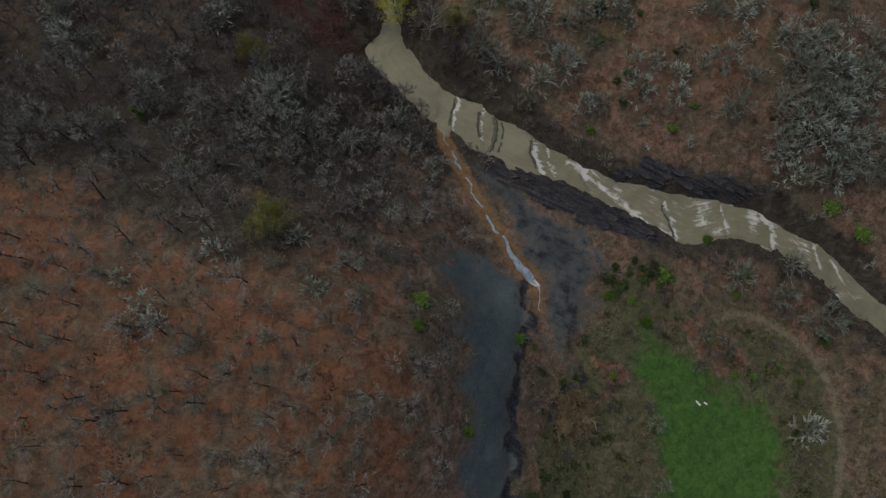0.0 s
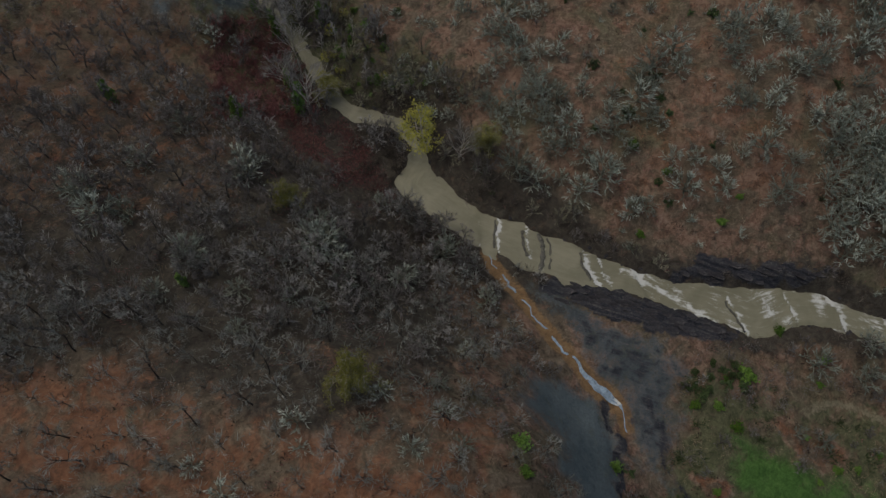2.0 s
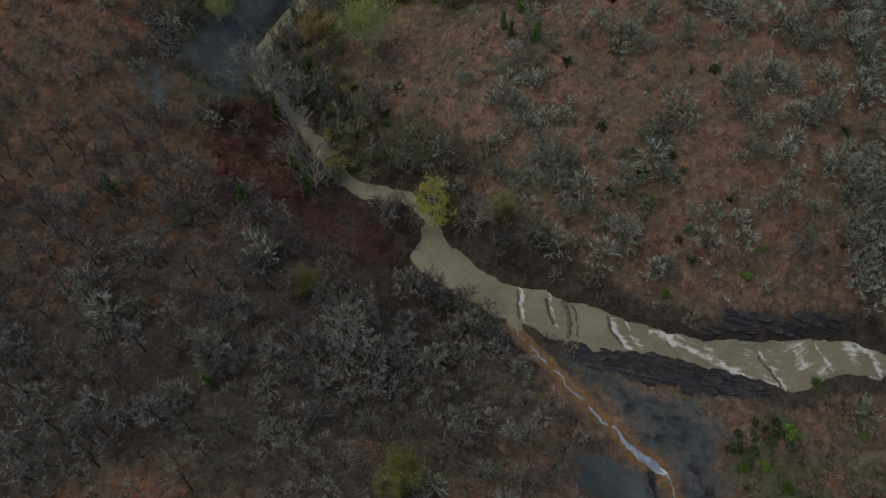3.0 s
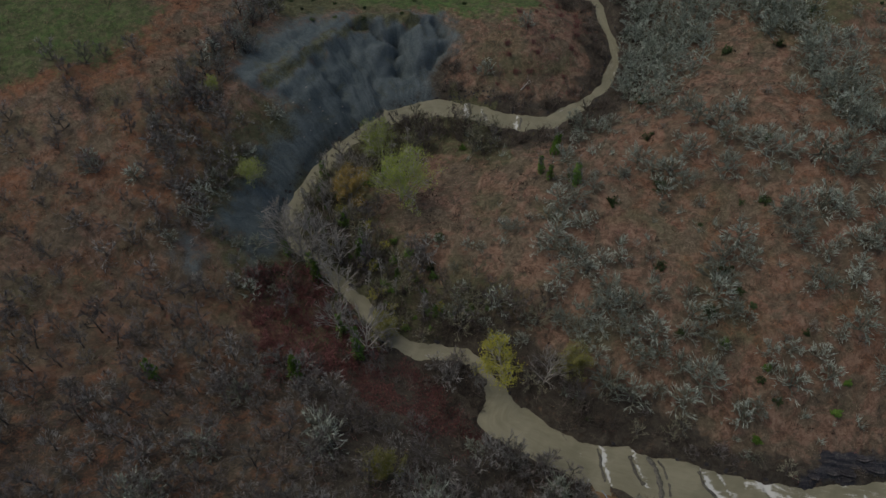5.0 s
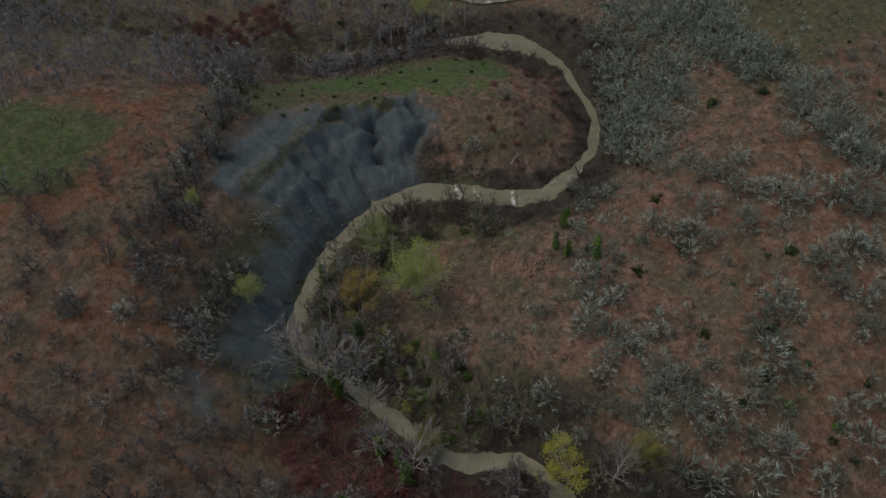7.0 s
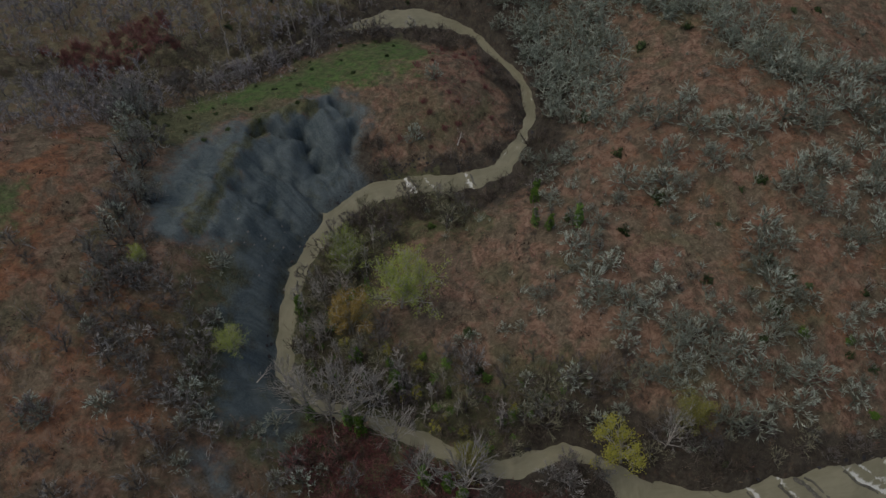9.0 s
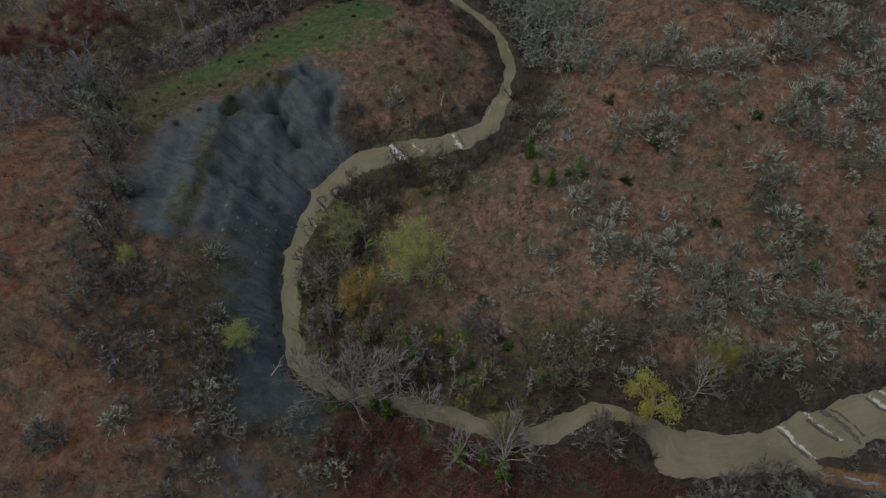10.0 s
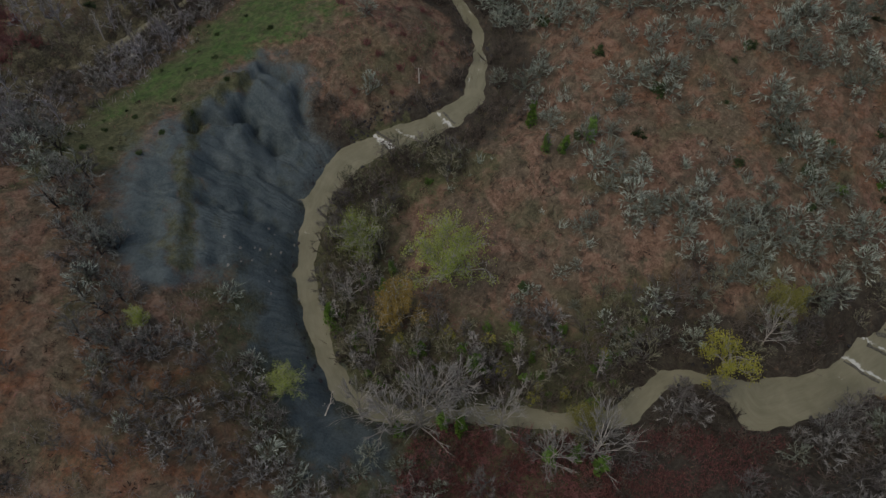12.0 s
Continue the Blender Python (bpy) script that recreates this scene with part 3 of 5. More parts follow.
def build_ground():
    gx, gy = steps(-88, 98, 0.58, 2200), steps(-16, 205, 0.58, 2200)
    x, y = np.meshgrid(gx, gy)
    z = height(x, y)
    cover = zones(x, y)
    # gullies worn into the bare marl, running down to the water, and broken beds of shale
    d, _, run, (half, _) = along(RIVER, x, y)
    off = d - half
    g = run + 1.2 * waves(x, y, 14, 24, 3)
    comb = np.abs(np.sin(g * 0.42 + 1.3 * np.sin(g * 0.11))) * 0.55 + 0.45 * np.abs(np.sin(g * 1.27 + 2.0 * np.sin(g * 0.23)))
    z = z + cover[4] * smooth(1.5, 7, off) * (y > 80) * ((0.75 * (comb - 0.5) + 0.4 * (np.abs(np.sin(g * 2.7 + 1.5 * np.sin(g * 0.5))) - 0.5)) * (1 - 0.75 * smooth(10, 22, off)) + 0.45 * waves(x, y, 3.0, 22, 4) + 0.5 * waves(x, y, 8, 27, 3))
    for line, lift, wide in MARL_SPURS:
        e = along(np.array(line, float), x, y, (0,))[0] + 0.5 * waves(x, y, 4, 28, 2)
        z = z + lift * np.exp(-np.abs(e) / wide) * np.clip(inside(MARL_MAIN, x, y, 4) * 1.4, 0, 1)
    z = z - 1.3 * np.exp(-along(CLIFF_SOUTH, x, y, (2,))[0] / 0.8) * smooth(-14, -4, y)
    bed = 0.35 * (x - y) + 1.1 * waves(x, y, 12, 23, 2)
    z = z + 0.45 * cover[5] * (np.round(bed * 1.6) / 1.6 - bed + 0.5 * waves(x, y, 3, 26, 3))
    GRID.extend((gx, gy, z))
    w, h = len(gx), len(gy)
    k = (np.arange(h - 1)[:, None] * w + np.arange(w - 1)).ravel()
    me = mesh_of("ground", np.stack([x.ravel(), y.ravel(), z.ravel()], -1), np.stack([k, k + 1, k + w + 1, k + w], -1), GROUND)
    for name, part in (("zone_a", cover[:4]), ("zone_b", cover[4:8])):
        at = me.attributes.new(name, "FLOAT_COLOR", "POINT")
        at.data.foreach_set("color", np.stack([c.ravel() for c in part], -1).astype(np.float32).ravel())
    at = me.attributes.new("flow", "FLOAT_VECTOR", "POINT")
    at.data.foreach_set("vector", np.stack([(g * np.where(y > 80, 1.1, 0.25)).ravel(), (off * 0.1).ravel(), (z * 0.05).ravel()], -1).astype(np.float32).ravel())
    return tagged(new("ground", me), "hilly ground under rust-brown leaf litter and dull grass", "ground", kind="structure")


ground = build_ground()


def strip(line, wide, lift, step=0.5, across=13):
    """A ribbon of water along a line: its places, with the run down the line and the place across from -1 to 1."""
    run = np.concatenate([[0], np.cumsum(np.hypot(*np.diff(line[:, :2], axis=0).T))])
    s = np.arange(0, run[-1], step)
    c = np.stack([np.interp(s, run, line[:, n]) for n in range(4)], -1)
    soft = np.ones(9) / 9
    for n in (0, 1, 0, 1):
        c[4:-4, n] = np.convolve(c[:, n], soft, "valid")
    d = np.gradient(c[:, :2], axis=0)
    d /= np.linalg.norm(d, axis=1)[:, None]
    v = np.linspace(-1, 1, across)
    off = (c[:, 2] + wide)[:, None] * v
    x, y = c[:, :1] - d[:, 1:] * off, c[:, 1:2] + d[:, :1] * off
    return s, v, x, y, np.repeat(c[:, 3:4] + lift, across, 1)


def ribbon(name, x, y, z, material, foam):
    h, w = x.shape
    k = (np.arange(h - 1)[:, None] * w + np.arange(w - 1)).ravel()
    me = mesh_of(name, np.stack([x.ravel(), y.ravel(), z.ravel()], -1), np.stack([k, k + w, k + w + 1, k + 1], -1), material)
    at = me.attributes.new("foam", "FLOAT", "POINT")
    at.data.foreach_set("value", foam.astype(np.float32).ravel())
    run = np.cumsum(np.r_[0, np.hypot(np.diff(x[:, w // 2]), np.diff(y[:, w // 2]))])[:, None] + 0 * x
    wide = np.hypot(x - x[:, :1], y - y[:, :1])
    at = me.attributes.new("flow", "FLOAT_VECTOR", "POINT")
    at.data.foreach_set("vector", np.stack([(0.28 * run).ravel(), (1.5 * wide).ravel(), 0 * run.ravel()], -1).astype(np.float32).ravel())
    return new(name, me)


# ledges over which the river drops: their line, the drop, how far the foam trails, how white
LEDGES = [
    ([(0.3, 58.6), (-0.3, 53)], 0.1, 0.4, 0.8), ([(3.6, 58.2), (2.9, 55), (2.4, 52)], 0.15, 0.5, 1.15), ([(7.8, 56), (7.4, 53.2), (7.6, 50)], 0.18, 0.5, 1.15), ([(9.8, 54.8), (10.2, 51.5), (9, 47)], 0.15, 0.35, 0.85),
    ([(16.3, 50.6), (16.1, 48), (17.3, 44.8)], 0.3, 0.9, 1.4), ([(18.6, 49), (18.8, 46.5), (19.6, 44)], 0.2, 0.6, 1.1), ([(23.6, 47.2), (24.2, 45.2)], 0.35, 2.6, 1.4), ([(38.2, 40.2), (39, 37.2), (40, 33.4)], 0.15, 0.7, 1.2),
    ([(43.6, 40.5), (44.4, 38), (44.8, 36)], 0.12, 0.6, 0.9), ([(48, 39.6), (48.6, 35.6)], 0.15, 0.7, 1.05), ([(53.7, 40), (56, 36.3), (56.3, 33)], 0.2, 1.6, 1.1), ([(63.6, 34), (64.4, 30)], 0.2, 0.7, 1.1), ([(66.5, 31), (68.5, 27.5)], 0.2, 0.7, 1.05),
    ([(7.2, 130.6), (7.6, 133), (8.2, 135.6)], 0.18, 0.8, 1.35), ([(10.2, 128.4), (10.6, 132.2)], 0.12, 0.5, 1.1), ([(15, 123), (16.6, 127.4)], 0.12, 0.8, 1.2), ([(-13.4, 131), (-13.6, 136)], 0.06, 0.4, 0.75),
]


def falls(x, y):
    """How far the water stands above its lowest level behind the ledges, and how white it is below them."""
    z, foam = np.zeros(np.shape(x)), np.zeros(np.shape(x))
    for line, drop, trail, strength in LEDGES:
        e, side, _, _ = along(np.array(line, float), x, y, (0,))
        a = np.sign(side) * e + 0.16 * waves(x, y, 4.5, 31, 2) + 0.14 * waves(x, y, 1.2, 32, 2)
        foam = np.maximum(foam, strength * (0.85 + 0.3 * waves(x, y, 3, 35, 2)) * np.exp(-np.clip(a, 0, None) / (1.3 * trail)) * smooth(-0.3, 0.05, a))
        z = z + drop * (1 - smooth(-0.2, 0.35, a)) * np.exp(-e / 7.0)
    return z, foam


def build_river():
    s, v, x, y, z = strip(RIVER, 1.6, 0.0, 0.3, 25)
    rise, foam = falls(x, y)
    z = z + rise
    # the stony shallows below the upper bend
    stony = smooth(120, 126, y) * (1 - smooth(146, 152, y)) * smooth(20, 24, x)
    foam = np.maximum(foam, stony * (0.36 + 0.1 * waves(x, y, 2.4, 37, 3)))
    # white water along the foot of the shale, below the fall
    e, _, _, _ = along(FOAM_EDGE, x, y, (2,))
    foam = np.maximum(foam, 0.95 * np.exp(-((e / 0.9) ** 2)) * (0.75 + 0.35 * waves(x, y, 2.5, 36, 3)))
    foam = np.maximum(foam, 0.6 * smooth(0, 4, 28 - np.hypot(x - 48, y - 33)) * (x > 27) * (0.7 + 0.5 * waves(x, y, 6, 33)))
    water = ribbon("river", x, y, z + 0.02 * waves(x, y, 1.5, 34, 2), SILT_WATER, foam)
    return tagged(water, "silty grey-green river water with white foam", "water", kind="structure")


FOAM_EDGE = np.array([(22.0, 46.6, 1), (25.3, 44.9, 1), (27.8, 42.4, 1), (31.3, 39.9, 1), (35.1, 36.3, 1), (38, 34.6, 1)], float)
river = build_river()


def build_rill():
    s, v, x, y, z = strip(RILL, -0.1, 0.0, 0.3, 7)
    x, y = x + 0.45 * waves(x[:, 3:4], y[:, 3:4], 5, 44, 3), y + 0.3 * waves(x[:, 3:4], y[:, 3:4], 5, 45, 3)
    top = height(x[:, 3], y[:, 3])
    z = np.repeat(top[:, None] + 0.1, 7, 1)
    foam = 0.3 + 0.45 * waves(x, y, 4, 41)
    z = z - 0.17 * smooth(-0.1, 0.35, waves(x, y, 6, 42, 2) - 0.15) * (s[:, None] > 18) - 0.25 * (s[:, None] < 4)
    water = ribbon("rill", x, y, z, CLEAR_WATER, foam)
    return tagged(water, "thin pale-blue rill running in orange mud", "water", kind="structure")


rill = build_rill()


def rock_ledge(line, wide, seed):
    """A worn sill of rock across the river: a low uneven bar along a line, its lip broken by the water."""
    line = np.array(line, float)
    run = np.concatenate([[0], np.cumsum(np.hypot(*np.diff(line, axis=0).T))])
    s = np.arange(0, run[-1], 0.22)
    c = np.stack([np.interp(s, run, line[:, n]) for n in range(2)], -1)
    d = np.gradient(c, axis=0)
    d /= np.linalg.norm(d, axis=1)[:, None]
    c = c + 0.14 * waves(c[:, 0], c[:, 1], 3.0, seed, 2)[:, None] * np.stack([d[:, 1], -d[:, 0]], -1)
    rng = np.random.default_rng(seed)
    level = along(RIVER, c[:, 0], c[:, 1])[3][1]
    rise = 0.14 + 0.1 * waves(c[:, 0], c[:, 1], 2.2, seed + 1, 3) + rng.normal(0, 0.02, len(s))
    v = np.array([-1.0, -0.55, 0.1, 0.6, 1.0])
    top = np.array([-0.5, 0.75, 1.0, 0.45, -0.9])
    off = wide * 0.5 * v * (1 + 0.35 * waves(c[:, 0], c[:, 1], 1.7, seed + 2, 2))[:, None]
    x, y = c[:, :1] + d[:, 1:] * off, c[:, 1:] - d[:, :1] * off
    z = (level + falls(c[:, 0], c[:, 1])[0])[:, None] + rise[:, None] * top
    k = (np.arange(len(s) - 1)[:, None] * 5 + np.arange(4)).ravel()
    me = mesh_of("rock_ledge", np.stack([x.ravel(), y.ravel(), z.ravel()], -1), np.stack([k, k + 5, k + 6, k + 1], -1), LEDGE_ROCK, False)
    return tagged(new("rock_ledge", me), "low brown-grey rock sill across the silty river", "rock ledge", "rock ledges in the river")


for k, (line, wide) in enumerate((
    ([(3.1, 57.6), (2.4, 55), (2.0, 52.6)], 0.5), ([(7.2, 55.2), (6.9, 53.2), (7.1, 50.4)], 0.6), ([(9.6, 54.4), (9.9, 51.5), (8.8, 47.8)], 0.9), ([(10.9, 53.4), (11.1, 51), (10.2, 48)], 0.45),
    ([(15.8, 50.2), (15.6, 48), (16.7, 45.2)], 0.5), ([(37.7, 39.6), (38.5, 37.2), (39.4, 34.2)], 0.45), ([(7.9, 131.2), (8.2, 133), (8.7, 135.2)], 0.5), ([(15.7, 123.8), (17.1, 127)], 0.5))):
    rock_ledge(line, wide, 400 + 10 * k)

FAR_STREAM = np.array([(30, 194, 0.5, 0), (36, 189.6, 0.7, 0), (42, 186, 0.9, 0), (50, 183.4, 0.9, 0), (57, 179, 0.8, 0), (66, 173, 0.8, 0), (78, 169, 0.6, 0)], float)


def build_far_stream():
    s, v, x, y, z = strip(FAR_STREAM, 0.0, 0.0, 0.6, 7)
    z = height(x, y).mean(1, keepdims=True) + 0.2 + 0 * x
    water = ribbon("far_stream", x, y, z, SILT_WATER, 0.45 + 0.35 * waves(x, y, 6, 43, 3))
    return tagged(water, "distant reach of white rushing water", "water", kind="structure")


far_stream = build_far_stream()

# ---------------------------------------------------------------- plants
class Sprout:
    """Collects tapered limbs and slim twigs as one mesh's corners and faces."""

    def __init__(self, seed):
        self.rng = random.Random(seed)
        self.v, self.f = [], []

    def limb(self, a, b, ra, rb, sides=4, join=None):
        """A tapered length of wood; join: the first corner of the piece that it grows from, to which one sliver ties it."""
        d = (b - a).normalized()
        u = d.orthogonal().normalized()
        w = d.cross(u)
        n = len(self.v)
        for p, r in ((a, ra), (b, rb)):
            for k in range(sides):
                t = 6.2832 * k / sides
                self.v.append(p + u * (r * math.cos(t)) + w * (r * math.sin(t)))
        for k in range(sides):
            m = (k + 1) % sides
            self.f.append((n + k, n + m, n + sides + m, n + sides + k))
        if join is not None:
            self.f.append((join, n, n + 1))
        return n

    def blade(self, a, d, length, width):
        u = d.cross(Vector((self.rng.uniform(-1, 1), self.rng.uniform(-1, 1), self.rng.uniform(-1, 1)))).normalized() * width
        n = len(self.v)
        self.v += [a - u, a + u, a + d * length]
        self.f.append((n, n + 1, n + 2))

    def leaf(self, p, size):
        r = self.rng
        d = Vector((r.gauss(0, 1), r.gauss(0, 1), r.gauss(0, 0.6))).normalized()
        u = d.orthogonal().normalized() * size * 0.55
        n = len(self.v)
        self.v += [p - d * size * 0.5, p + u, p + d * size * 0.5, p - u]
        self.f.append((n, n + 1, n + 2, n + 3))

    def mesh(self, name, material):
        return mesh_of(name, [tuple(p) for p in self.v], self.f, material, False)


def skew(rng, d, amount):
    return (d + Vector((rng.gauss(0, amount), rng.gauss(0, amount), rng.gauss(0, amount)))).normalized()


def part(name, me, parent, label=""):
    ob = new(name, me)
    ob.parent = parent
    return tagged(ob, label)


def skeleton_tree(seed, tall, spread, bole, limbs=7, boughs=5, twigs=5, sprigs=3, crook=0.25, rise=0.45, thick=0.16, fine=0.022, lean=0.05, tuft=0.5, broad=1.0, stout=1.0, stray=1.0, fingers=False):
    """A bare broadleaf tree: trunk with limbs in one, boughs and twigs in the other. Tips for leaves come with them."""
    wood, crown, tips = Sprout(seed), Sprout(seed + 1), []
    rng = wood.rng
    p, d, r = Vector((0, 0, -0.4)), skew(rng, Vector((0, 0, 1)), lean), thick
    knots = []
    n, stem = 5, 0
    for k in range(n):
        q = p + d * ((tall * 0.72 + 0.4) / n)
        stem = wood.limb(p, q, r, r * 0.8, 6, stem + 6 if k else None)
        knots.append((p, q, r * 0.9, stem))
        p, r, d = q, r * 0.8, (skew(rng, d, crook * 0.35) + Vector((0, 0, 0.2))).normalized()
    for i in range(limbs):
        u = bole + (1 - bole) * (i + rng.random() * 0.8) / limbs
        a, b, r0, tie = knots[min(n - 1, int(u * n))]
        s = a.lerp(b, (u * n) % 1)
        turn = 2.4 * i + rng.uniform(-0.4, 0.4)
        d = Vector((math.cos(turn), math.sin(turn), rise + 0.9 * u * u * rng.uniform(0.6, 1.3))).normalized()
        length = spread * (1.15 - 0.5 * u) * rng.uniform(0.7, 1.2)
        r1 = max(0.03, r0 * 0.55)
        for k in range(3):
            e = s + d * (length / 3)
            tie = wood.limb(s, e, r1, r1 * 0.68, 4, tie if k == 0 else tie + 4)
            for _ in range(max(1, round(boughs * (k + 1) / 5))):
                o = s.lerp(e, rng.random())
                bd = skew(rng, d + Vector((0, 0, 0.25)), 0.55 * stray)
                bl = length * rng.uniform(0.26, 0.5)
                mid = o + bd * bl * 0.5
                if fingers:
                    bd2, end = bd, o + bd * bl
                    crown.limb(o, end, r1 * 0.5 * stout, fine, 3)
                else:
                    crown.limb(o, mid, r1 * 0.5 * stout, r1 * 0.36 * stout, 3)
                    bd2 = skew(rng, bd, crook + 0.2)
                    end = mid + bd2 * bl * 0.5
                    crown.limb(mid, end, r1 * 0.36 * stout, fine, 3)
                for _ in range(twigs):
                    base = o.lerp(mid, rng.uniform(0.3, 1)) if rng.random() < 0.4 else mid.lerp(end, rng.random())
                    td = skew(rng, bd2 + Vector((0, 0, 0.15)), 0.65 * stray)
                    tl = bl * rng.uniform(0.3, 0.6)
                    crown.blade(base, td, tl, fine)
                    tips.append(base + td * tl)
                    for _ in range(sprigs):
                        g = base + td * (tl * rng.uniform(0.2, 0.9))
                        crown.blade(g, skew(rng, td, 0.75 * stray), tl * rng.uniform(0.7, 1.3) * tuft, fine * broad)
            s, d, r1 = e, (skew(rng, d, crook) + Vector((0, 0, 0.12))).normalized(), r1 * 0.68
    return wood, crown, tips


def forked_tree(seed, tall, reach, bole, limbs=8, forks=(3, 3, 2), tufts=5, crook=0.35, rise=0.5, thick=0.15, fine=0.03, tuft=0.42, broad=1.0, spread=0.5, lean=0.06, dark=False):
    """A bare tree that forks again and again towards its rim: trunk with limbs in one, branches and twigs in the other, and the twigs' tips."""
    wood, crown, tips = Sprout(seed), Sprout(seed + 1), []
    rng = wood.rng
    share = sum(0.7**k for k in range(len(forks) + 1))

    def grow(p, d, length, r, level, tie):
        d2 = skew(rng, d, crook * 0.6)
        m = p + d * (length * 0.55)
        e = m + d2 * (length * 0.45)
        if level == 0:
            tie = wood.limb(p, m, r, r * 0.8, 4, tie)
            wood.limb(m, e, r * 0.8, r * 0.6, 4, tie + 4)
        elif level == 1:
            # dark: bark-coloured inner branches and added wide blades imitate shade inside the crown
            inner = wood if dark else crown
            inner.limb(p, m, r, r * 0.8, 3)
            inner.limb(m, e, r * 0.8, r * 0.6, 3)
            for _ in range(4 if dark else 0):
                wood.blade(p.lerp(e, rng.random()), skew(rng, d2, 0.6), length * rng.uniform(0.5, 1.0), 0.055)
        else:
            e = p + d2 * length
            m = p.lerp(e, 0.5)
            crown.limb(p, e, r, r * 0.55, 3)
        if level == len(forks):
            tips.append(e)
            for _ in range(tufts):
                crown.blade(p.lerp(e, rng.uniform(0.25, 1)), skew(rng, d2 + Vector((0, 0, 0.12)), spread), tuft * rng.uniform(0.5, 1.25), fine * broad)
            return
        for k in range(forks[level]):
            o = e if k == 0 else m.lerp(e, rng.random())
            grow(o, skew(rng, d2 + Vector((0, 0, 0.1)), spread), length * 0.7 * rng.uniform(0.8, 1.15), max(fine, r * 0.58), level + 1, None)

    p, d, r, tie, knots = Vector((0, 0, -0.4)), skew(rng, Vector((0, 0, 1)), lean), thick, None, []
    for k in range(4):
        q = p + d * ((tall * 0.6 + 0.4) / 4)
        n = wood.limb(p, q, r, r * 0.8, 6, tie)
        knots.append((p, q, r, n))
        p, r, d, tie = q, r * 0.8, (skew(rng, d, crook * 0.3) + Vector((0, 0, 0.2))).normalized(), n + 6
    for i in range(limbs):
        u = min(0.99, bole + (1 - bole) * (i + rng.random()) / limbs)
        a, b, r0, n = knots[int(u * 4)]
        turn = 2.4 * i + rng.uniform(-0.4, 0.4)
        d = Vector((math.cos(turn), math.sin(turn), rise + 1.1 * u * u * rng.uniform(0.5, 1.3))).normalized()
        grow(a.lerp(b, (u * 4) % 1), d, reach / share * (1.15 - 0.35 * u) * rng.uniform(0.75, 1.15), max(0.045, r0 * 0.55), 0, n)
    return wood, crown, tips


def assembled(name, label, category, parts, group=""):
    top = new(name)
    tagged(top, label, category, group)
    for pname, me, plabel in parts:
        part(pname, me, top, plabel)
    return top


def leaves_round(tips, seed, share, size, puff=0.25):
    sp = Sprout(seed)
    for p in tips:
        for _ in range(share):
            sp.leaf(p + Vector([sp.rng.gauss(0, puff) for _ in range(3)]), size * sp.rng.uniform(0.6, 1.3))
    return sp


def bush(seed, size, stems, shoots, fine, leafy=0, leaf=0.12):
    """A multi-stemmed shrub: canes fanning from the ground, with side shoots and, if wanted, leaves."""
    sp, lf = Sprout(seed), Sprout(seed + 1)
    r = sp.rng
    for _ in range(stems):
        a = Vector((r.gauss(0, 0.22) * size, r.gauss(0, 0.22) * size, -0.15))
        turn, tip = r.uniform(0, 6.283), r.uniform(0.15, 1.1)
        d = Vector((math.cos(turn) * tip, math.sin(turn) * tip, 1)).normalized()
        length = size * r.uniform(0.6, 1.1)
        m = a + d * length * 0.55
        e = m + skew(r, d, 0.35) * length * 0.45
        sp.limb(a, m, fine * 1.6, fine, 3)
        sp.limb(m, e, fine, fine * 0.4, 3)
        for _ in range(shoots):
            g = a.lerp(m, r.uniform(0.4, 1)) if r.random() < 0.5 else m.lerp(e, r.random())
            sp.blade(g, skew(r, d, 0.7), length * r.uniform(0.2, 0.45), fine * 0.8)
        for _ in range(leafy):
            g = a.lerp(m, r.uniform(0.3, 1)) if r.random() < 0.5 else m.lerp(e, r.random())
            lf.leaf(g + Vector([r.gauss(0, 0.12 * size) for _ in range(3)]), leaf * r.uniform(0.6, 1.4))
    return sp, lf


def ivy_coat(seed, tall, wide):
    """Ivy that hugs a trunk: leaves in an uneven, tapering sleeve."""
    sp = Sprout(seed)
    r = sp.rng
    for _ in range(520):
        u, a = r.random() ** 0.8, r.uniform(0, 6.283)
        w = wide * (1 - 0.55 * u) * (0.75 + 0.35 * math.sin(3 * a + 7 * u)) * r.uniform(0.6, 1.1)
        sp.leaf(Vector((w * math.cos(a), w * math.sin(a), tall * u)), r.uniform(0.2, 0.36))
    return sp


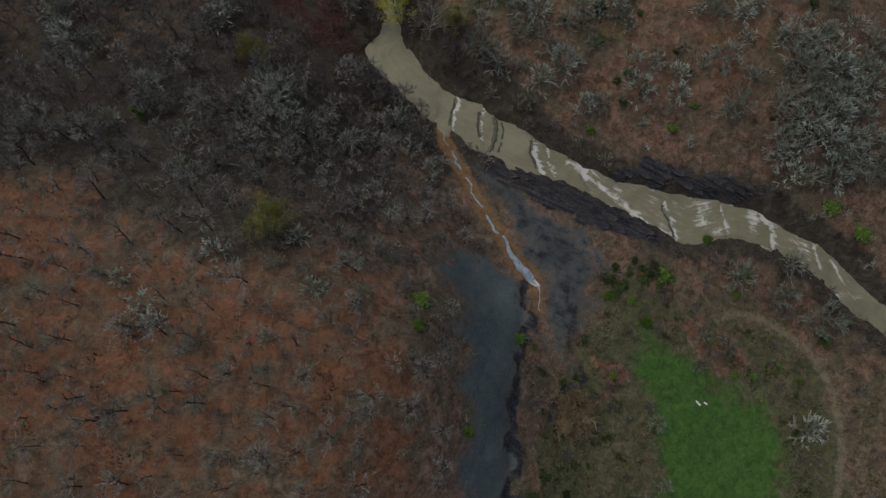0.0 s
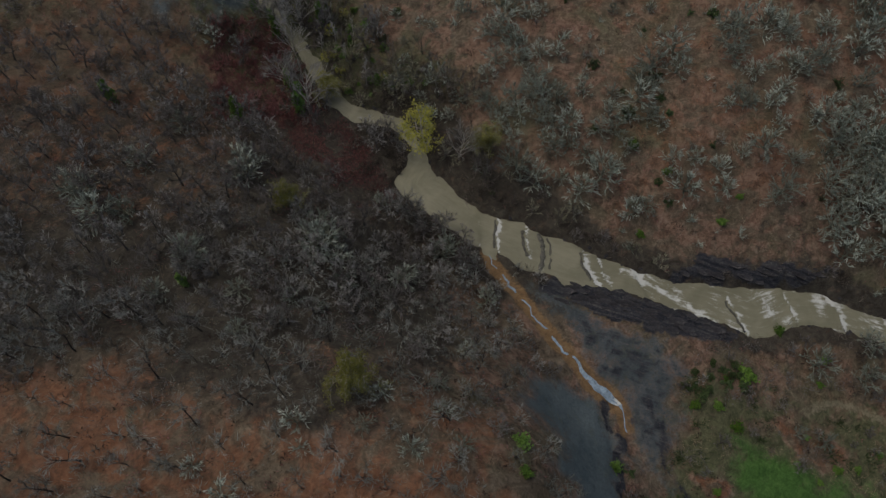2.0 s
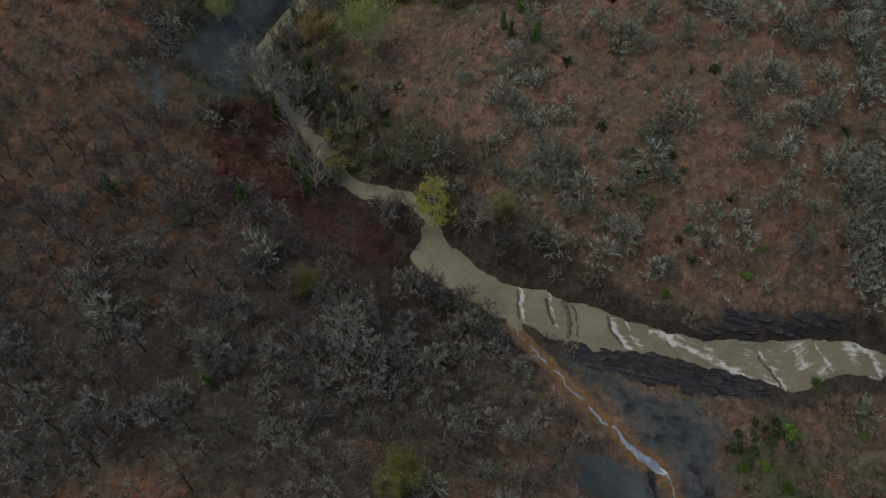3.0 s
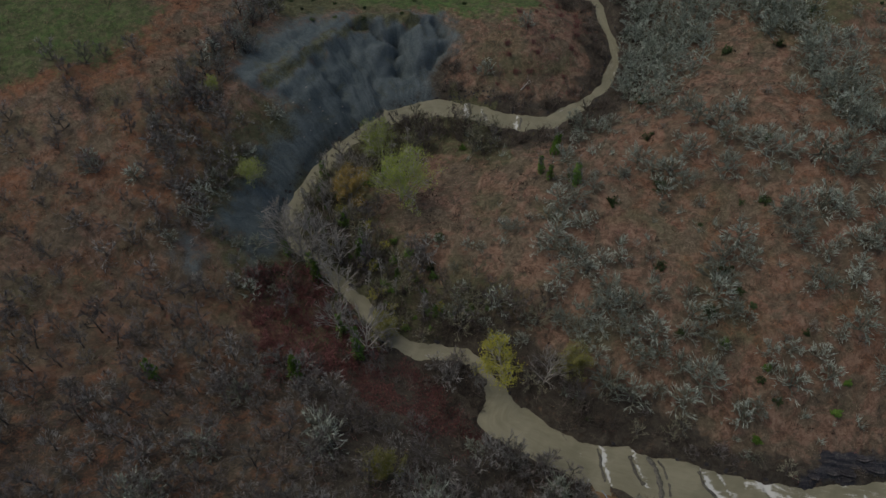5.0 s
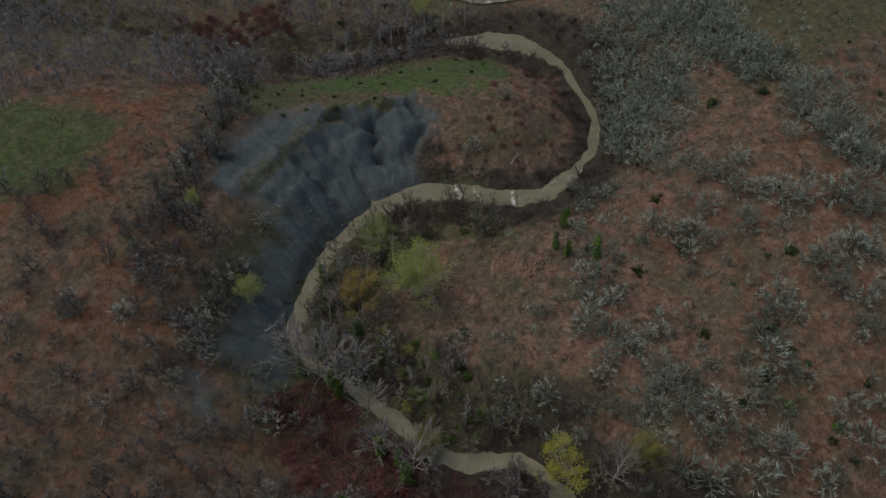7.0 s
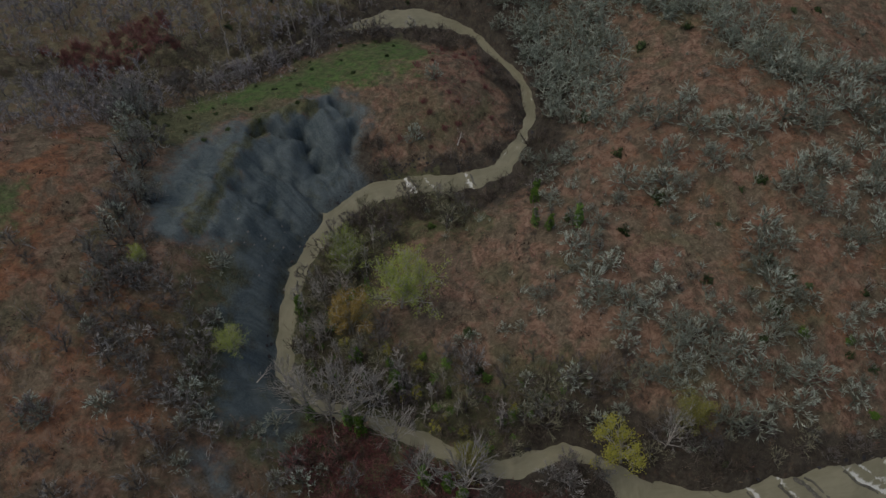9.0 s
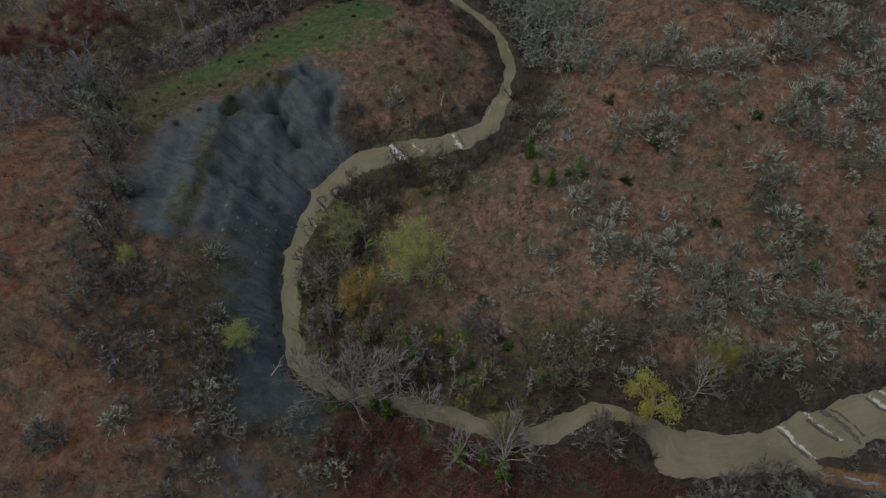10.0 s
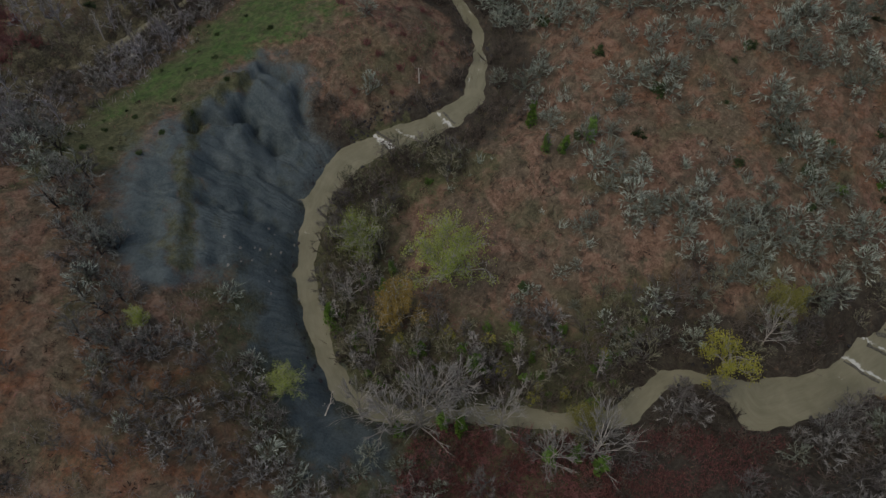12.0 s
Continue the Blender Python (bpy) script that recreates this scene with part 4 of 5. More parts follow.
def make_kinds():
    kinds = {}

    def add(kind, name, label, category, group, *parts):
        kinds.setdefault(kind, []).append(assembled(name, label, category, [(n, sp.mesh(n, mat), lab) for n, sp, mat, lab in parts], group))

    for k in range(8):
        w, c, _ = forked_tree(100 + 10 * k, 3.6 + 0.2 * k, 2.8, 0.06, 14, (3, 2), 5, 0.3, 0.4, 0.17, 0.042, 0.55, 0.95, 0.36, 0.06, True)
        add("lichen_oak", "lichen_oak", "small crooked bare oak crusted with pale grey-green lichen", "tree", "bare oaks on the hills", ("trunk", w, MOSSY_BARK, "dull mossy bark"), ("crown", c, LICHEN, ""))
    for k in range(7):
        w, c, _ = forked_tree(300 + 10 * k, 6.4 + 0.4 * k, 3.2, 0.28, 10, (3, 2), 7, 0.3, 0.75, 0.17, 0.032, 0.8, 1.0, 0.38, 0.06, True)
        add("bare_tree", "bare_tree", "bare grey-brown broadleaf tree with a haze of fine twigs", "tree", "bare woodland trees", ("trunk", w, BARK, "grey bark"), ("crown", c, TWIG if k % 2 else GREY_TWIG, ""))
    for k in range(5):
        w, c, _ = forked_tree(200 + 10 * k, 2.8, 1.7, 0.08, 7, (3, 2), 6, 0.35, 0.8, 0.08, 0.018, 0.45, 1.0, 0.4)
        add("sapling", "lichen_sapling", "small leafless sapling with pale lichened twigs", "tree", "saplings on the leafy slope", ("trunk", w, DARK_BARK, "dark bark"), ("crown", c, GREY_LICHEN, ""))
    for k in range(4):
        w, c, _ = forked_tree(400 + 10 * k, 4.6 + 0.4 * k, 2.8, 0.05, 10, (3, 2), 6, 0.3, 0.9, 0.12, 0.034, 0.6, 1.0, 0.36)
        add("hazel", "bare_hazel", "low spreading leafless hazel with brownish twigs", "tree", "bare hazels by the river", ("trunk", w, BARK, "grey bark"), ("crown", c, (OLIVE_TWIG, THICKET, OLIVE_TWIG, TWIG)[k], ""))
    for k in range(4):
        w, c, _ = forked_tree(450 + 10 * k, 3.8 + 0.4 * k, 2.5, 0.08, 9, (3, 2), 6, 0.4, 0.6, 0.12, 0.034, 0.55, 1.0, 0.42, 0.06, True)
        add("thorn", "bare_hawthorn", "low leafless hawthorn with grey tangled twigs", "tree", "bare hawthorns on the slopes", ("trunk", w, BARK, "grey bark"), ("crown", c, GREY_TWIG if k % 2 else TWIG, ""))
    for k in range(4):
        w, c, _ = forked_tree(500 + 10 * k, 7.2 + 0.4 * k, 2.8, 0.42, 7, (3, 2), 7, 0.32, 0.8, 0.11, 0.02, 0.75, 1.0, 0.42, 0.08)
        add("dark_tree", "dark_tree", "slim bare tree with a dark trunk among fallen leaves", "tree", "slim trees on the leafy slope", ("trunk", w, DARK_BARK, "dark bark"), ("crown", c, GREY_LICHEN, ""))
    for k in range(4):
        w, c, _ = forked_tree(600 + 10 * k, 8.4 + 0.5 * k, 4.6, 0.1, 15, (3, 3), 4, 0.16, 1.15, 0.13, 0.03, 0.8, 1.0, 0.26)
        add("pale_poplar", "pale_poplar", "tall bare poplar with whitish trunk and upswept branches", "tree", "poplars along the river", ("trunk", w, PALE_BARK, "whitish trunk"), ("crown", c, PALE_TWIG, ""))
    for k in range(3):
        w, c, _ = skeleton_tree(650 + 10 * k, 9.0 + 0.6 * k, 1.6, 0.35, 10, 4, 4, 3, 0.16, 1.4, 0.15, 0.035, 0.05, 0.8, 0.8, 1.6, 0.7)
        add("birch", "slim_birch", "slim bare birch with a whitish leaning trunk", "tree", "birches in the river bend", ("trunk", w, PALE_BARK, "whitish trunk"), ("crown", c, PALE_TWIG, ""))
    for k in range(5):
        sp, _ = bush(700 + 10 * k, 2.0, 22, 10, 0.04)
        add("thicket", "thicket_shrub", "low brown leafless thicket shrub", "shrub", "thicket shrubs", ("crown", sp, THICKET, ""))
    for k in range(3):
        sp, _ = bush(800 + 10 * k, 2.2, 30, 14, 0.034)
        add("wine_shrub", "wine_shrub", "leafless shrub with wine-red twigs", "shrub", "wine-red shrubs", ("crown", sp, RED_TWIG, ""))
    for k in range(3):
        sp, lf = bush(900 + 10 * k, 1.5, 12, 2, 0.02, 22, 0.3)
        add("evergreen", "evergreen_bush", "small round dark-green evergreen bush", "bush", "evergreen bushes", ("stem", sp, BARK, ""), ("foliage", lf, MOSS_LEAF, ""))
    for k in range(2):
        sp, lf = bush(940 + 10 * k, 1.5, 16, 2, 0.02, 26, 0.26)
        add("bright_bush", "green_bush", "bright green leafy bush in the scrub", "bush", "green bushes", ("stem", sp, BARK, ""), ("foliage", lf, IVY, ""))
    sp, _ = bush(970, 2.4, 70, 18, 0.05)
    add("tan_shrub", "straw_shrub", "dense straw-coloured leafless shrub", "shrub", "", ("crown", sp, TAN_TWIG, ""))
    for k, (kind, name, leaf, label, share, size) in enumerate((
        ("lime", "budding_willow", LIME, "willow hazed with young lime-green leaves", 11, 0.11),
        ("lime", "budding_willow", LIME, "willow hazed with young lime-green leaves", 14, 0.11),
        ("ochre", "ochre_tree", OCHRE, "rounded tree with sparse ochre leaves", 12, 0.13),
        ("yellow", "yellow_willow", YELLOW, "willow in full bright yellow leaf", 46, 0.15),
        ("olive", "mossy_tree", OLIVE_LEAF, "tree hazed with olive-yellow catkins", 13, 0.13))):
        w, c, tips = skeleton_tree(1000 + 10 * k, (7.4, 8.6, 8.0, 9.4, 6.4)[k], (5.0, 4.0, 3.4, 3.1, 3.1)[k], 0.22, (22, 17, 17, 17, 17)[k], 5, 6, 1, 0.22, 0.75, 0.18, 0.03, 0.05, 0.7, 1.0, 1.4)
        if kind == "yellow":
            w, c, tips = forked_tree(1033, 8.6, 4.2, 0.2, 10, (3, 2), 4, 0.3, 0.7, 0.2, 0.03, 0.5, 1.0, 0.5)
        lf = leaves_round(tips, 1500 + k, share, size, 0.3 if kind == "yellow" else 0.22)
        add(kind, name, label, "tree", "", ("trunk", w, PALE_BARK, "pale bark"), ("crown", c, PALE_TWIG, "pale twigs"), ("foliage", lf, leaf, ""))
    for k in range(3):
        w, c, _ = skeleton_tree(1700 + 10 * k, 7.2, 1.9, 0.45, 7, 4, 4, 4, 0.2, 1.1, 0.14, 0.02)
        add("ivy_tree", "ivy_tree", "bare tree whose trunk is clad in bright green ivy", "tree", "ivy-clad trees", ("trunk", w, BARK, ""), ("crown", c, GREY_TWIG, ""), ("ivy", ivy_coat(1750 + k, 4.6, 0.95), IVY, "bright green ivy"))
    return kinds


KINDS = make_kinds()
STORE = [o for some in KINDS.values() for o in some]


def plant(ob, x, y, size=1.0, turn=None, sink=0.05, lean=0.0):
    z = ground_at(x, y)
    turn = random.uniform(0, 360) if turn is None else turn
    m = pose(x, y, z - sink, random.gauss(0, 3), random.gauss(0, 3) + lean) @ pose(0, 0, 0, 0, 0, turn) @ Matrix.Scale(size, 4)
    if ob in STORE:
        STORE.remove(ob)
        ob.matrix_basis = m
        return ob
    return copy_thing(ob, m @ Matrix.Scale(1 / ob.scale[0], 4))


def bramble(x, y):
    return np.maximum.reduce([inside(WINE, x, y, 1.5), inside(WINE_SOUTH, x, y, 1.5)])


def scatter(kind, box, want, apart, odds, size, seed):
    """Plants of one kind strewn over a stretch of the plan, thinned by odds(x, y)."""
    rng = random.Random(seed)
    xs = np.array([[rng.uniform(box[0], box[2]), rng.uniform(box[1], box[3]), rng.random()] for _ in range(want * 12)])
    keep = odds(xs[:, 0], xs[:, 1]) > xs[:, 2]
    done = []
    for x, y, _ in xs[keep]:
        if len(done) >= want:
            break
        if all((x - a) ** 2 + (y - b) ** 2 > apart**2 for a, b in done):
            done.append((x, y))
            plant(rng.choice(KINDS[kind]), x, y, rng.uniform(*size), rng.uniform(0, 360))
    return done


def open_ground(x, y):
    """1 where plants may stand: off the water, the bare marl, the meadows and the track."""
    d, _, _, (half, _) = along(RIVER, x, y)
    e, _, _, _ = along(RILL, x, y)
    t, _, _, _ = along(TRACK, x, y, (2,))
    c = zones(x, y)
    return smooth(0.4, 1.4, d - half) * (e > 2.5) * (t > 2.5) * (c[2] < 0.4) * (c[4] < 0.25) * (c[5] < 0.4)


def east(x, y):
    d, side, _, _ = along(RIVER, x, y)
    return open_ground(x, y) * (side > 0)


def west(x, y):
    d, side, _, _ = along(RIVER, x, y)
    return open_ground(x, y) * (side < 0)

# ---------------------------------------------------------------- plants that stand out, one by one: x, y, size
OAKS_NORTH_A = [(40.5, 113.7, 0.57), (26.1, 120.9, 0.72), (25.1, 115.7, 0.98), (28.0, 114.4, 0.78), (23.0, 112.8, 0.69), (30.9, 115.4, 0.64), (12.9, 138.3, 0.81), (24.7, 145.3, 0.76), (70.5, 148.3, 0.79), (69.2, 141.5, 1.02), (73.7, 144.2, 1.04), (72.4, 137.0, 0.91), (66.0, 129.7, 0.87), (65.2, 125.3, 0.86), (68.3, 126.3, 0.96), (69.5, 123.8, 0.96), (68.3, 119.7, 0.85), (71.2, 122.0, 0.72), (69.7, 116.7, 0.75), (69.6, 113.6, 0.93), (55.8, 128.9, 0.95), (53.6, 130.0, 0.95), (51.3, 131.1, 0.95), (55.3, 135.3, 0.88), (52.2, 136.2, 0.88), (47.6, 131.2, 0.95), (47.9, 126.3, 0.83), (43.2, 128.3, 0.93), (39.8, 126.9, 0.91), (38.0, 122.5, 0.71), (43.9, 133.4, 0.85), (49.0, 135.2, 0.87)]
OAKS_NORTH_B = [(56.0, 140.5, 0.9), (59.6, 140.2, 0.9), (60.4, 135.7, 0.79), (54.7, 147.0, 0.92), (57.4, 147.3, 0.92), (51.2, 145.3, 0.91), (47.9, 141.9, 0.79), (52.9, 156.1, 0.94), (49.9, 152.6, 0.82), (61.6, 152.5, 0.94), (62.6, 147.4, 0.93), (65.9, 146.3, 0.93), (63.6, 158.0, 0.86), (67.9, 153.7, 0.85)]
OAKS_SADDLE_A = [(61.0, 104.8, 0.78), (66.7, 101.0, 1.24), (65.2, 96.6, 1.09), (66.1, 93.7, 1.09), (70.2, 91.3, 1.33), (76.3, 91.5, 1.01), (72.6, 86.8, 1.26), (78.8, 86.2, 1.02), (82.0, 84.2, 1.18), (66.8, 86.1, 1.22), (62.3, 90.2, 1.28), (57.3, 90.6, 1.25), (58.2, 86.8, 1.17), (61.5, 85.4, 1.06), (49.1, 105.0, 0.9), (45.3, 103.5, 0.88), (42.5, 105.6, 1.0), (42.9, 109.8, 0.89), (39.2, 111.0, 0.72), (45.0, 99.9, 1.0), (48.2, 98.0, 0.89), (48.9, 94.1, 1.2), (52.6, 92.6, 1.02), (46.4, 90.7, 0.55), (38.5, 99.9, 0.85), (37.2, 103.5, 0.46), (36.1, 99.3, 0.69), (41.7, 93.6, 0.97), (43.0, 95.7, 0.55), (29.4, 102.1, 0.94), (25.5, 100.3, 0.66), (30.7, 99.1, 0.94)]
OAKS_SADDLE_B = [(33.0, 96.9, 1.06), (34.3, 94.4, 0.75), (36.3, 94.3, 0.53), (30.7, 94.0, 0.74), (34.6, 89.7, 0.45), (28.7, 91.0, 0.44), (18.3, 108.6, 0.81), (17.0, 102.4, 0.89), (13.0, 99.3, 0.98), (15.5, 97.9, 0.88), (12.4, 94.9, 0.96), (10.0, 96.3, 0.68), (14.3, 92.6, 0.76), (16.5, 93.2, 0.49), (19.8, 99.5, 0.65), (9.8, 92.4, 0.95), (8.4, 89.8, 0.94), (6.5, 90.9, 0.73), (10.5, 88.8, 0.74), (10.4, 85.7, 0.93), (14.5, 84.0, 0.68), (17.6, 84.0, 0.62), (-8.4, 88.7, 0.64), (-9.1, 86.5, 0.57), (-11.1, 85.8, 0.57), (-8.4, 84.5, 0.45), (-4.3, 97.1, 0.46), (-2.4, 95.4, 0.4), (-8.6, 99.5, 0.53), (-10.8, 100.9, 0.46), (3.1, 97.3, 0.6), (4.8, 96.5, 0.54)]
OAKS_SADDLE_C = [(-7.8, 93.5, 0.39), (68.9, 110.4, 0.92), (66.3, 110.8, 0.82), (66.4, 107.9, 0.81), (66.1, 104.6, 0.8), (64.1, 100.8, 0.79), (69.1, 95.7, 0.71)]
OAKS_SLOPE_A = [(68.1, 83.3, 1.09), (68.0, 80.0, 1.22), (67.2, 76.3, 1.22), (73.9, 79.3, 0.99), (74.7, 82.0, 0.91), (45.0, 82.5, 0.86), (47.5, 81.6, 1.1), (51.4, 80.8, 1.12), (54.1, 79.7, 0.89), (44.9, 78.2, 1.08), (44.9, 75.7, 0.77), (54.3, 77.4, 0.73), (53.2, 73.3, 0.8), (59.1, 73.7, 0.91), (64.9, 74.1, 0.95), (50.7, 68.9, 0.71), (48.5, 67.1, 0.87), (44.5, 67.8, 0.85), (36.1, 79.5, 1.12), (32.0, 77.4, 1.09), (31.7, 74.2, 0.73), (35.7, 75.9, 0.81), (59.8, 78.1, 0.92), (11.2, 83.2, 0.83), (7.1, 83.8, 0.92), (5.2, 81.3, 0.71), (12.8, 78.5, 1.0), (11.9, 76.0, 0.99), (8.9, 76.3, 0.92), (9.2, 73.5, 0.82), (15.7, 74.4, 0.94), (6.1, 74.6, 0.71)]
OAKS_SLOPE_B = [(7.5, 69.5, 0.65), (6.0, 72.2, 0.65), (4.1, 78.1, 0.58), (16.6, 70.1, 1.09), (16.3, 66.9, 0.85), (13.9, 66.8, 0.74), (20.3, 75.5, 0.62), (25.1, 74.4, 0.57), (23.8, 70.8, 0.77), (26.7, 70.0, 0.71), (29.8, 69.0, 0.8), (31.6, 67.6, 0.58), (-3.4, 83.6, 0.96), (-0.2, 79.1, 0.64), (-2.2, 76.1, 0.57), (4.5, 76.0, 0.76), (12.6, 72.8, 0.94), (14.3, 70.8, 0.75), (12.8, 68.5, 0.67), (21.5, 68.4, 0.82), (24.2, 67.8, 0.75), (28.8, 72.7, 1.14), (29.7, 76.2, 0.96), (43.7, 70.0, 0.61), (42.3, 68.4, 0.53), (47.0, 72.7, 0.7), (49.7, 73.3, 0.55), (56.2, 72.3, 1.11), (54.2, 71.4, 0.71), (63.6, 68.4, 0.89)]
OAKS_BANK = [(18.7, 64.5, 0.76), (20.5, 60.7, 1.47), (17.0, 59.3, 1.04), (25.7, 64.9, 0.64), (22.6, 62.1, 0.7), (24.0, 54.7, 0.9), (27.0, 55.0, 0.73), (31.6, 59.5, 0.52), (35.9, 61.2, 0.67), (39.2, 59.4, 0.69), (10.3, 61.9, 1.07), (14.2, 62.0, 0.61), (7.5, 65.0, 1.17), (49.5, 63.7, 0.54), (46.3, 60.7, 1.06), (43.0, 60.8, 0.53), (32.3, 61.9, 0.67), (33.4, 56.6, 1.04), (39.6, 56.1, 0.82), (48.0, 53.7, 1.06), (50.5, 57.8, 0.69), (55.3, 64.2, 0.55), (59.1, 62.2, 0.79), (62.6, 64.4, 0.72), (66.5, 65.2, 0.81), (55.8, 58.2, 0.77), (56.9, 54.3, 0.97), (61.7, 53.9, 1.18), (60.0, 56.1, 0.86), (65.2, 54.9, 1.12), (62.8, 58.1, 1.11)]
OAKS_SOUTH = [(63.5, 51.5, 1.19), (60.8, 50.4, 0.86), (56.6, 51.2, 0.85), (55.6, 48.0, 1.24), (65.9, 47.7, 1.4), (65.1, 44.6, 1.2), (49.8, 28.0, 1.07), (57.7, 24.7, 0.99), (59.3, 29.8, 0.87), (64.5, 20.8, 1.54), (43.7, 17.8, 0.52), (48.0, 16.1, 0.68), (59.8, 3.2, 1.2), (35.0, 3.9, 0.65)]
OAKS_WEST_A = [(-5.4, 77.3, 0.79), (-60.0, 64.7, 0.93), (-56.9, 62.2, 1.09), (-34.8, 68.9, 1.03), (-36.2, 64.9, 0.9), (-24.5, 54.3, 0.94), (-22.5, 52.6, 0.83), (-25.1, 50.8, 0.72), (-21.9, 48.3, 0.97), (-41.8, 50.7, 0.92), (-44.9, 43.5, 0.69), (-45.6, 77.6, 0.86), (-5.8, 52.4, 0.99), (-12.9, 46.6, 0.84), (-18.1, 46.5, 0.52), (-34.7, 43.1, 0.68), (-28.0, 41.5, 0.61), (-21.7, 43.7, 0.79), (-24.6, 39.8, 0.48), (-34.5, 36.8, 0.59), (-50.4, 69.0, 0.94), (-15.0, 61.3, 0.65), (-27.0, 23.1, 0.66), (-19.6, 21.9, 0.52), (-17.2, 25.8, 0.59), (-14.4, 18.2, 0.64), (-10.5, 22.9, 0.53), (-8.6, 18.4, 0.52), (-35.0, 16.1, 0.74), (-36.6, 13.6, 0.66), (-33.5, 14.1, 0.66), (-27.5, 11.8, 0.77)]
OAKS_WEST_B = [(-19.4, 12.3, 0.5), (-26.7, 20.2, 0.47), (-38.8, 19.8, 0.55), (-10.5, 26.5, 0.55), (-6.1, 32.6, 0.55)]
OAKS_SCARP = [(-6.5, 81.5, 0.51), (-33.1, 152.3, 0.65), (-33.6, 149.5, 0.57), (-31.1, 156.2, 0.67), (-26.8, 169.0, 1.02), (-28.6, 163.6, 0.98), (-39.2, 146.6, 0.91), (-47.3, 137.6, 0.66), (-51.6, 131.0, 0.5), (-62.2, 124.7, 0.61), (-64.2, 123.4, 0.54), (-62.0, 122.1, 0.6), (-55.7, 119.2, 0.74), (-43.6, 119.1, 0.68), (-45.9, 116.2, 0.76), (-43.1, 115.8, 0.55), (-46.6, 111.9, 0.6), (-48.9, 112.3, 0.53), (-31.0, 132.9, 0.75), (-36.8, 125.5, 0.65), (-52.3, 107.9, 0.58), (-39.1, 107.8, 0.68), (-42.0, 107.3, 0.55), (-38.7, 103.3, 0.68), (-43.8, 100.6, 0.53), (-41.6, 97.9, 0.75), (-38.3, 98.6, 0.43)]
OAKS_BEND = [(52.8, 143.2, 1.24), (53, 137.6, 1.22), (50.5, 127.5, 1.16), (48.5, 133.1, 1.19), (45.3, 123.8, 1.13), (38.4, 126.4, 1.13), (56, 131.2, 1.19), (60.7, 134.2, 1.22), (54.3, 154.8, 1.29), (56.2, 148.9, 1.27), (60.5, 147.2, 1.28), (65.3, 146.2, 1.28), (66.7, 138.8, 1.25), (65.5, 132.1, 1.22), (71, 134.4, 1.25), (67.5, 128.3, 1.21), (65.4, 121, 1.17), (69.1, 121, 1.18), (67.1, 112.6, 1.15), (65.8, 108.1, 1.13), (65.2, 103.2, 1.11), (64.5, 98.5, 1.09), (66.1, 94.7, 1.09), (67.8, 92.4, 1.1), (72.6, 129.7, 1.23), (68.4, 146.9, 1.3), (71.7, 142.1, 1.28), (60.5, 155.8, 1.31), (57.6, 137.8, 1.23), (48.7, 140.2, 1.22), (56, 127.2, 1.17), (71.5, 125.4, 1.21), (61.3, 140.4, 1.25)]
POPLARS = [(-32.1, 104.9, 1.25), (-29.2, 103.4, 1.25), (-33.8, 108, 1.1), (-34.2, 112.2, 0.9), (-26, 101.4, 0.95), (-27.6, 95.4, 0.85), (-28.8, 88.2, 0.97), (-25.7, 83.4, 1.15), (-1.5, 68.8, 0.8), (-20.4, 122.4, 0.6), (-16.6, 121.9, 0.55), (-24.5, 116, 0.6)]
HAZE = [(2.1, 64.6, 0.9), (-14.9, 74.8, 0.9), (-13.2, 95.1, 1), (-11, 58.6, 1.16), (-5.5, 56.5, 0.98), (-13.7, 76, 0.8), (-28.7, 115.2, 0.67), (-18.5, 105.3, 0.56), (-17, 111.3, 0.68), (-4, 124.9, 0.88), (-13.7, 99.2, 0.68), (-21.4, 100.6, 0.66), (-10.2, 84.3, 0.69), (-8, 81.9, 0.58), (-24.1, 109.2, 0.67)]
LIME_PLACES = [(25, 186, 0.7), (-40.6, 137.5, 0.42), (-38, 120.7, 0.62)]
OCHRE_PLACES = [(-21, 113.5, 1.1)]
YELLOW_PLACES = [(-21.1, 98.6, 0.45), (-22.3, 93, 0.4)]
OLIVE_W = [(3.5, 68.6, 1.0), (-22.6, 86.0, 0.9), (-20.5, 27.5, 1.05), (-28.6, 58.8, 0.9)]
IVY_PLACES = [(-30.5, 99.7, 1.48), (-24.6, 122.8, 1.35), (-34.4, 106.3, 1.11), (-28.6, 88, 1.62), (-27.1, 82.1, 1.83), (17.5, 111.6, 1.27), (17.4, 101.9, 1.23), (13, 107.1, 1.05), (13.7, 104.9, 1.04), (-21.3, 104.3, 1.22), (-22.3, 102.1, 1.07)]
IVY_W = [(-41.6, 44.7, 0.91), (-37.2, 80.3, 2.14), (-22.3, 101.6, 1.51), (-27, 85.2, 1.41), (-30.7, 102.1, 1.53), (-56.9, 84.3, 1.61)]
EVERGREEN = [(21.7, 95.7, 0.9), (44.1, 85.6, 0.95), (65.3, 117.1, 1.12), (57.1, 121.1, 1.11), (39, 118.5, 1.05), (30.8, 95.7, 1.29), (32.2, 76.3, 0.95), (27.1, 70.7, 1.19), (20.9, 68.8, 0.77), (26.7, 65.5, 0.79), (38.9, 62.7, 0.55), (31, 55.3, 0.61), (29.7, 58.8, 0.67), (33.3, 69.3, 0.61), (23.2, 80.4, 0.93), (33.5, 107, 0.9), (17.3, 103.9, 0.71)]
